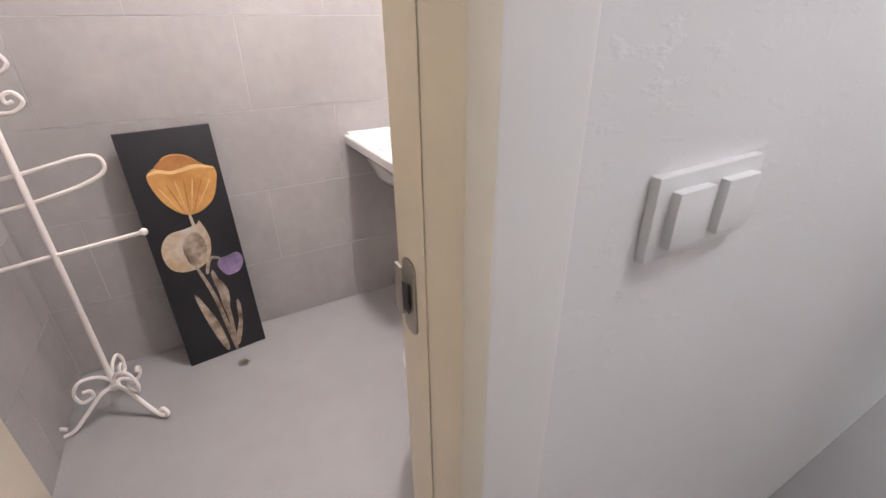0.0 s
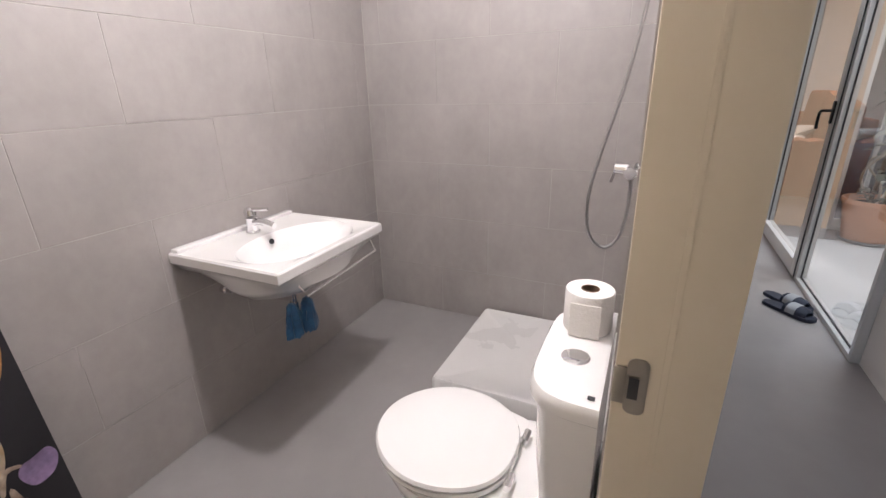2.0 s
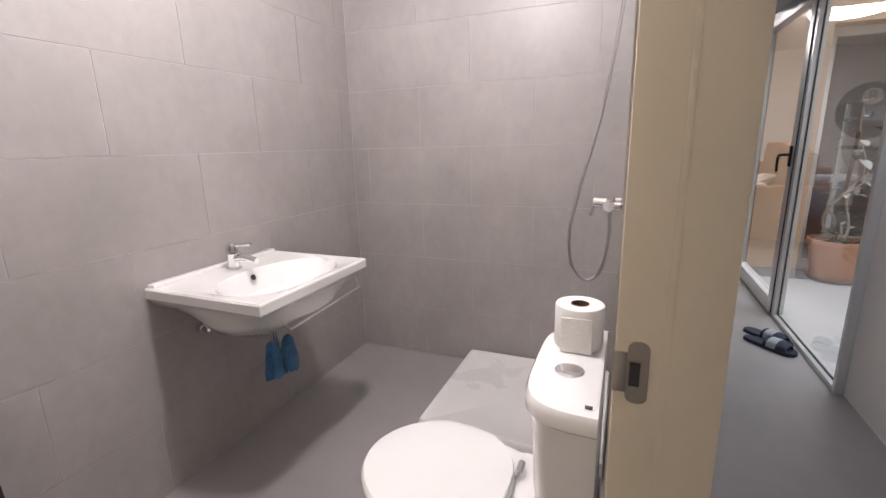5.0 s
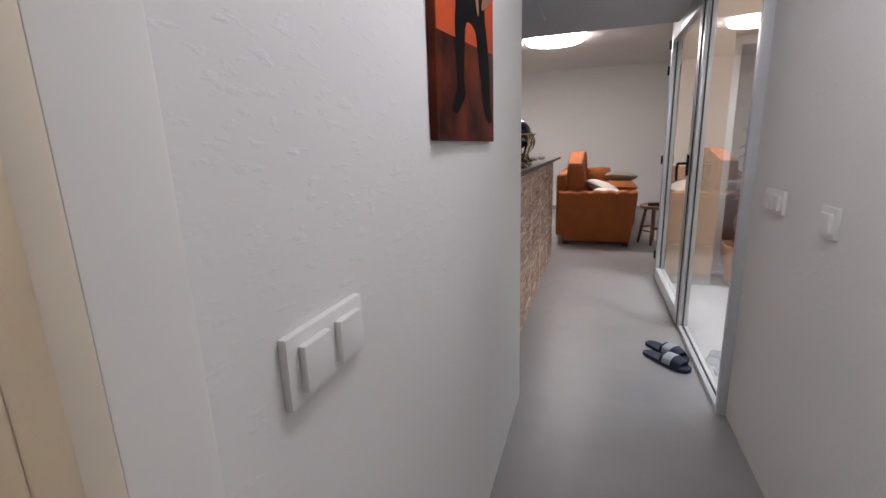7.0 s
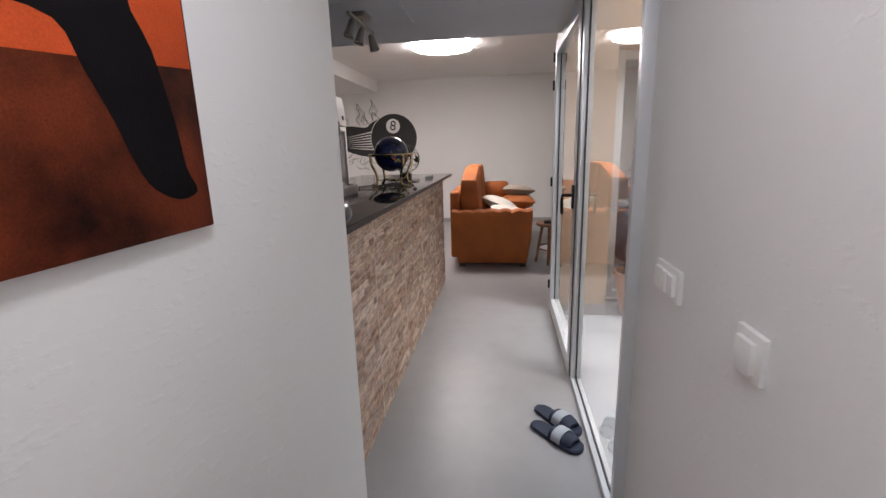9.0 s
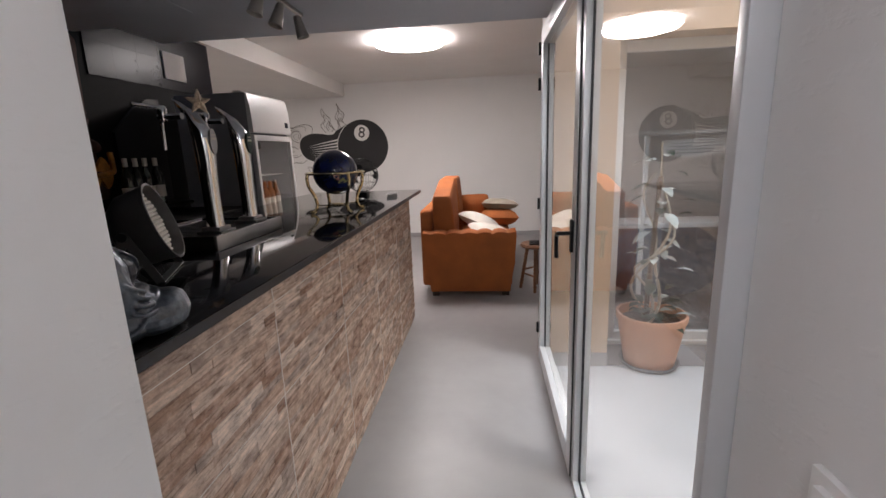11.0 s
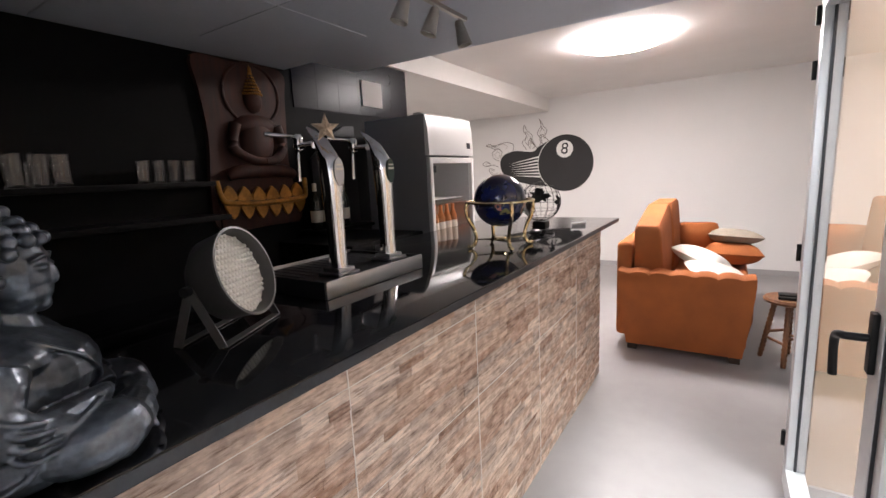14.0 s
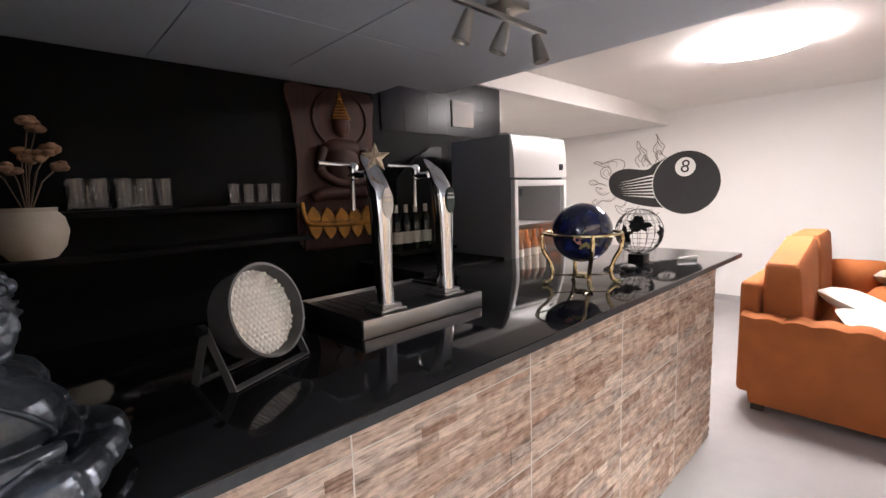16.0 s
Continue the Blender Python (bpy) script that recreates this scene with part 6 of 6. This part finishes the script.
def stool():
    c = (7.71, -0.245)
    t = thing("stool", "dark turned-wood stool beside the sofa", "stool", m=Matrix.Translation((c[0], c[1], 0)))
    part("seat", lathe(bmesh.new(), [(0, 0.435), (0.13, 0.435), (0.155, 0.445), (0.16, 0.46), (0.15, 0.475), (0.115, 0.47), (0, 0.466)], seg=32), STOOL_WOOD, t)
    for k in range(4):
        a = radians(80 + 90 * k)
        top, bot = Vector((0.085 * math.cos(a), 0.085 * math.sin(a), 0.44)), Vector((0.155 * math.cos(a), 0.155 * math.sin(a), 0.0))
        d = top - bot
        m = Matrix.Translation(bot) @ d.to_track_quat('Z', 'Y').to_matrix().to_4x4()
        L = d.length
        prof = [(0.0, 0.0), (0.014, 0.0), (0.017, 0.02)]
        for i in range(22):
            z = 0.04 + i * (L - 0.08) / 21
            prof.append((0.0165 + (0.0035 if i % 2 else -0.002), z))
        prof += [(0.018, L - 0.03), (0.018, L), (0, L)]
        part("leg", lathe(bmesh.new(), prof, m=m, seg=14), STOOL_WOOD, t, "turned bead leg")
    for k in range(4):
        a, b = radians(80 + 90 * k), radians(170 + 90 * k)
        r, z = 0.128, 0.16 + 0.04 * (k % 2)
        part("stretcher", tube(bmesh.new(), [(r * math.cos(a), r * math.sin(a), z), (r * math.cos(b), r * math.sin(b), z)], 0.010, 8), STOOL_WOOD, t)
    solid("remote_control", boxes((7.635, 7.675, -0.32, -0.17, 0.4705, 0.488), bevel=0.005), BLACK_PLASTIC, "black remote control on the stool", "remote control")
    solid("dark_book", boxes((7.70, 7.79, -0.30, -0.18, 0.4705, 0.492), bevel=0.003), BLACK_PLASTIC, "small dark case lying on the stool", "case")


stool()


def mural():
    """Billiard ball with a streaked tail and outlined flames, painted on the end wall."""
    t = thing("wall_mural", "painted mural of a black number eight ball trailing flames", "mural")
    X = FARX - 0.004
    base = Matrix.Translation((X, 0, 0)) @ Matrix(((0, 0, -1, 0), (-1, 0, 0, 0), (0, 1, 0, 0), (0, 0, 0, 1)))
    # local x runs to -y of the room, local y is up, local z to the room

    def flat(name, pts, material, z, label="", d=0.0012):
        return part(name, slab(bmesh.new(), [(-y, zz) for y, zz in pts], base @ Matrix.Translation((0, 0, z)), d), material, t, label, smooth=False)
    cy, cz, r = 2.275, 1.545, 0.425

    def wide(pts):
        return [(2.35 + (y - 2.35) * 1.2, z + 0.04) for y, z in pts]
    tail = smooth_loop(wide([(2.35, 1.87), (2.62, 1.79), (2.72, 1.71), (2.98, 1.74), (3.15, 1.67), (3.19, 1.52), (3.13, 1.36), (2.98, 1.27), (2.78, 1.20), (2.55, 1.17), (2.35, 1.2)]), 5)
    flat("tail", tail, MURAL_BLACK, 0.0)
    circ = [(cy + (r + 0.012) * math.cos(k * math.tau / 64), cz + (r + 0.012) * math.sin(k * math.tau / 64)) for k in range(64)]
    flat("outline", circ, MURAL_WHITE, 0.0014)
    flat("ball", [(cy + r * math.cos(k * math.tau / 64), cz + r * math.sin(k * math.tau / 64)) for k in range(64)], MURAL_BLACK, 0.003)
    ey, ez, er = cy + 0.005, cz + 0.212, 0.128
    flat("number_disc", [(ey + er * math.cos(k * math.tau / 40), ez + er * math.sin(k * math.tau / 40)) for k in range(40)], MURAL_WHITE, 0.0045)
    cu = bpy.data.curves.new("number", 'FONT')
    cu.body, cu.size, cu.align_x, cu.align_y, cu.extrude = "8", 0.24, 'CENTER', 'CENTER', 0.0006
    num = new("number", cu)
    cu.materials.append(MURAL_BLACK)
    num.parent = t
    num.matrix_world = Matrix.Translation((X - 0.0065, ey, ez)) @ Matrix.Rotation(radians(-90), 4, 'Z') @ Matrix.Rotation(radians(90), 4, 'X') @ Matrix.Rotation(radians(-8), 4, 'Z')
    for k in range(7):
        za, zb = 1.64 - k * 0.052, 1.53 - k * 0.030
        flat("streak", wide([(2.62, za), (3.08 - 0.01 * k, zb), (2.62, za - 0.026)]), MURAL_WHITE, 0.0015)

    def line(pts, r=0.0052):
        pts = wide(pts)
        my, mz = sum(p[0] for p in pts) / len(pts), sum(p[1] for p in pts) / len(pts)
        for f, rr in ((1.0, r), (0.55, r * 0.6)):
            q = smooth_loop([(my + (y - my) * f, mz + (z - mz) * f) for y, z in pts], 5, False)
            part("flame_line", tube(bmesh.new(), [(X - 0.002, y, z) for y, z in q], rr, 5), MURAL_GREY, t)
    line([(2.80, 1.75), (2.86, 1.86), (2.80, 1.95), (2.84, 2.04), (2.83, 2.13), (2.79, 2.04), (2.72, 1.96), (2.74, 1.87), (2.68, 1.80), (2.72, 1.76)])
    line([(2.62, 1.80), (2.60, 1.90), (2.65, 1.98), (2.60, 2.10), (2.62, 2.20), (2.57, 2.09), (2.52, 2.02), (2.55, 1.93), (2.50, 1.86)])
    line([(2.75, 1.76), (2.78, 1.84), (2.74, 1.92), (2.70, 1.84), (2.66, 1.77)])
    line([(2.58, 1.82), (2.62, 1.90), (2.59, 1.97), (2.55, 1.90)])
    line([(3.00, 1.74), (2.99, 1.84), (3.08, 1.89), (3.20, 1.87), (3.28, 1.84), (3.34, 1.88), (3.40, 1.86), (3.33, 1.83), (3.26, 1.79), (3.18, 1.79)])
    line([(3.20, 1.60), (3.28, 1.64), (3.30, 1.74), (3.22, 1.79), (3.16, 1.73), (3.19, 1.65)])
    line([(3.22, 1.50), (3.30, 1.54), (3.40, 1.52), (3.46, 1.56), (3.40, 1.60), (3.34, 1.56)])
    line([(3.18, 1.40), (3.26, 1.36), (3.34, 1.40), (3.36, 1.48), (3.28, 1.46)])
    line([(3.10, 1.32), (3.18, 1.26), (3.28, 1.28), (3.34, 1.22), (3.42, 1.24), (3.36, 1.30)])
    line([(2.95, 1.26), (3.02, 1.18), (3.10, 1.20), (3.06, 1.10), (2.98, 1.06), (2.94, 1.14), (2.86, 1.16)])
    line([(2.80, 1.19), (2.84, 1.10), (2.78, 1.04), (2.72, 1.10), (2.66, 1.14), (2.62, 1.06), (2.56, 1.10)])
    line([(2.90, 1.02), (2.84, 0.96), (2.76, 0.99), (2.70, 0.94)])


mural()


# ---- patio ----
def patio_doors():
    X0, X1 = 6.40, 6.45
    for i, (ya, yb) in enumerate(((-1.42, -0.60), (-2.35, -1.50))):
        t = thing("door_3" if i == 0 else "window_2", "white framed glazed patio door, closed" if i == 0 else "white framed fixed patio window", "door" if i == 0 else "window", kind="structure")
        w = 0.065
        bm = boxes((X0, X1, ya, ya + w, 0, 2.045), (X0, X1, yb - w, yb, 0, 2.045), (X0, X1, ya + w, yb - w, 1.975, 2.045), (X0, X1, ya + w, yb - w, 0, 0.09), bevel=0.004)
        part("frame", bm, PVC, t)
        part("sill", boxes((X0 - 0.03, X0, ya, yb, 0.0, 0.03), bevel=0.003), PVC, t)
        g = part("pane", boxes((X0 + 0.022, X0 + 0.028, ya + w - 0.003, yb - w + 0.003, 0.088, 1.977)), DIM_TINT, t, smooth=False)
        g.visible_shadow = False
    struct("wall_patio_posts", boxes((6.38, 6.56, -0.60, -0.53, 0, 2.045), (6.40, 6.50, -1.50, -1.42, 0, 2.045), (6.38, 6.56, -3.2, -2.35, 0, 2.045)), PVC, "white posts between the patio glazing")


patio_doors()


def leaf_mesh(bm, base, direction, size, width, rng, droop=0.25):
    d = Vector(direction).normalized()
    u = d.cross(Vector((0, 0, 1)))
    if u.length < 0.1:
        u = Vector((1, 0, 0))
    u.normalize()
    up = u.cross(d)
    rows = []
    for f, w in ((0.0, 0.06), (0.25, 0.75), (0.55, 1.0), (0.8, 0.62), (1.0, 0.04)):
        c = Vector(base) + d * size * f - Vector((0, 0, 1)) * droop * size * f * f
        rows.append([bm.verts.new(c - u * width * w * 0.5 + up * 0.12 * width * w), bm.verts.new(c), bm.verts.new(c + u * width * w * 0.5 + up * 0.12 * width * w)])
    for q, s in zip(rows, rows[1:]):
        for k in range(2):
            bm.faces.new((q[k], q[k + 1], s[k + 1], s[k]))


def pot(t, R, r, h, material, z0=0.0):
    part("pot", lathe(bmesh.new(), [(0, z0), (r, z0), (r + 0.005, z0 + 0.01), (R - 0.012, z0 + h - 0.045), (R - 0.004, z0 + h - 0.04), (R, z0 + h - 0.01), (R - 0.004, z0 + h), (R - 0.018, z0 + h), (R - 0.03, z0 + h - 0.06), (0, z0 + h - 0.06)], seg=36), material, t)
    part("soil", lathe(bmesh.new(), [(0, z0 + h - 0.058), (R - 0.028, z0 + h - 0.058), (R - 0.05, z0 + h - 0.045), (0, z0 + h - 0.04)], seg=24), SOIL, t)


def plants():
    rng = random.Random(21)
    zf = -0.006
    t = thing("potted_vine", "terracotta pot with a pale climbing plant on a saucer", "potted plant", m=Matrix.Translation((6.11, -0.81, zf)))
    part("saucer", lathe(bmesh.new(), [(0, 0), (0.165, 0), (0.185, 0.03), (0.178, 0.032), (0.16, 0.012), (0, 0.012)], seg=32), mat("grey_saucer", (0.20, 0.19, 0.20), 0.7), t, "dark grey saucer")
    pot(t, 0.215, 0.15, 0.34, TERRACOTTA, 0.013)
    part("stake", tube(bmesh.new(), [(0.02, 0.03, 0.28), (0.0, 0.0, 1.22)], 0.016, 8, 0.013), TWIG, t, "mossy brown stake")
    for a0, hh in ((0.0, 1.42), (2.4, 1.25), (4.4, 0.95)):
        pts = []
        for k in range(14):
            f = k / 13
            a = a0 + f * 6.5
            r = 0.07 + 0.07 * math.sin(f * 5 + a0)
            pts.append((r * math.cos(a), r * math.sin(a), 0.27 + f * (hh - 0.27)))
        vine = part("vine", tube(bmesh.new(), smooth_loop(pts, 3, False), 0.011, 7, 0.006), STEM, t, "pale twisting stem")
    for k in range(46):
        f = rng.random() ** 1.2
        a = rng.uniform(0, math.tau)
        z = 0.32 + f * 1.05
        r = rng.uniform(0.03, 0.12) * (1.2 - 0.4 * f)
        bm = bmesh.new()
        leaf_mesh(bm, (r * math.cos(a), r * math.sin(a), z), (math.cos(a), math.sin(a), rng.uniform(-0.2, 0.6)), rng.uniform(0.07, 0.15), rng.uniform(0.04, 0.075), rng, 0.4)
        part("leaf", bm, LEAF_PALE if rng.random() < 0.5 else LEAF_DARK, t)
    for k in range(26):
        a = rng.uniform(0, math.tau)
        bm = bmesh.new()
        r = rng.uniform(0.02, 0.13)
        leaf_mesh(bm, (r * math.cos(a), r * math.sin(a), 0.28 + rng.uniform(0, 0.16)), (math.cos(a), math.sin(a), rng.uniform(0, 0.8)), rng.uniform(0.07, 0.14), rng.uniform(0.04, 0.07), rng, 0.3)
        part("leaf", bm, LEAF_DARK, t)
    t = thing("potted_shrub", "mauve-brown pot with a leggy green shrub", "potted plant", m=Matrix.Translation((6.19, -1.515, zf)))
    pot(t, 0.155, 0.115, 0.25, TAUPE_POT)
    for k, (dx, dy, h) in enumerate(((0.02, 0.06, 1.02), (-0.05, -0.05, 0.85), (0.03, -0.12, 0.60), (-0.08, 0.10, 0.70))):
        tip = Vector((dx * 2, dy * 2.2, h))
        br = part("branch", tube(bmesh.new(), smooth_loop([(dx * 0.4, dy * 0.4, 0.19), (dx * 0.2 + 0.02, dy, 0.45 * h + 0.1), tuple(tip)], 4, False), 0.011, 7, 0.005), TWIG, t)
        for j in range(9):
            a = rng.uniform(0, math.tau)
            bm = bmesh.new()
            leaf_mesh(bm, tip - Vector((0, 0, rng.uniform(0, 0.12))), (math.cos(a), math.sin(a), rng.uniform(0.0, 0.5)), rng.uniform(0.11, 0.19), rng.uniform(0.06, 0.095), rng, 0.35)
            part("leaf", bm, LEAF, br)
    t = thing("small_planter", "small cream pot with dark soil and seedlings", "potted plant", m=Matrix.Translation((6.20, -1.86, zf)))
    pot(t, 0.12, 0.095, 0.17, CREAM_POT)
    for k in range(7):
        a = rng.uniform(0, math.tau)
        bm = bmesh.new()
        leaf_mesh(bm, (0.03 * math.cos(a), 0.03 * math.sin(a), 0.12), (math.cos(a), math.sin(a), 1.0), 0.07, 0.03, rng, 0.3)
        part("leaf", bm, LEAF, t)


plants()


def far_room_things():
    t = thing("white_rack", "white metal rack with a paper sign behind the patio glass", "rack")
    x = 6.72
    bm = bmesh.new()
    part("top_rail", boxes((x, x + 0.03, -1.90, -0.70, 1.462, 1.494), bevel=0.003), PVC, t)
    part("shelf", boxes((x, x + 0.30, -1.85, -0.70, 0.785, 0.82), bevel=0.003), PVC, t)
    for y in (-1.88, -0.72, -0.93):
        part("post", boxes((x + 0.001, x + 0.029, y - 0.015, y + 0.015, 0.0, 1.461), bevel=0.003), PVC, t)
    part("sign", boxes((x - 0.006, x - 0.002, -1.475, -1.04, 1.315, 1.428)), PAPER, t, "white paper sign with unreadable lines", smooth=False)
    for k in range(4):
        part("sign_line", boxes((x - 0.0075, x - 0.0065, -1.45 + 0.06 * (k % 2), -1.06, 1.332 + k * 0.023, 1.3355 + k * 0.023)), BASEBOARD, t, smooth=False)
    # Rounded form added for a dark bluish shape behind the glass; not identified.
    bm = bmesh.new()
    ball(bm, (7.5, -1.35, 0.36), 0.42, 0.55, 0.36, 28, 16)
    solid("beanbag", bm, BLUE_GREY_FORM, "blue-grey rounded form on the floor, not identified", "beanbag")


far_room_things()

# ---- wall tiles of the bathroom ----
ROWS_Z = [(0.0, 0.281), (0.281, 0.581), (0.581, 0.881), (0.881, 1.181), (1.181, 1.481), (1.481, 1.781), (1.781, 2.081), (2.081, 2.36)]
core = bpy.data.objects["wall_bath_core"]
tile_wall(core, (BLX, BACK + 0.003, 0), (1, 0, 0), ROWS_Z, BRX - BLX, (0.475, 0.175), (0, -1, 0))
tile_wall(core, (BRX + 0.003, BIN + 0.012, 0), (0, 1, 0), ROWS_Z, BACK - BIN - 0.012, (0.42, 0.14), (-1, 0, 0))
tile_wall(core, (BLX - 0.003, BIN + 0.012, 0), (0, 1, 0), ROWS_Z, BACK - BIN - 0.012, (0.42, 0.14), (1, 0, 0))
tile_wall(core, (2.05, BIN + 0.012, 0), (1, 0, 0), ROWS_Z, BRX - 2.05, (0.35, 0.05), (0, 1, 0))
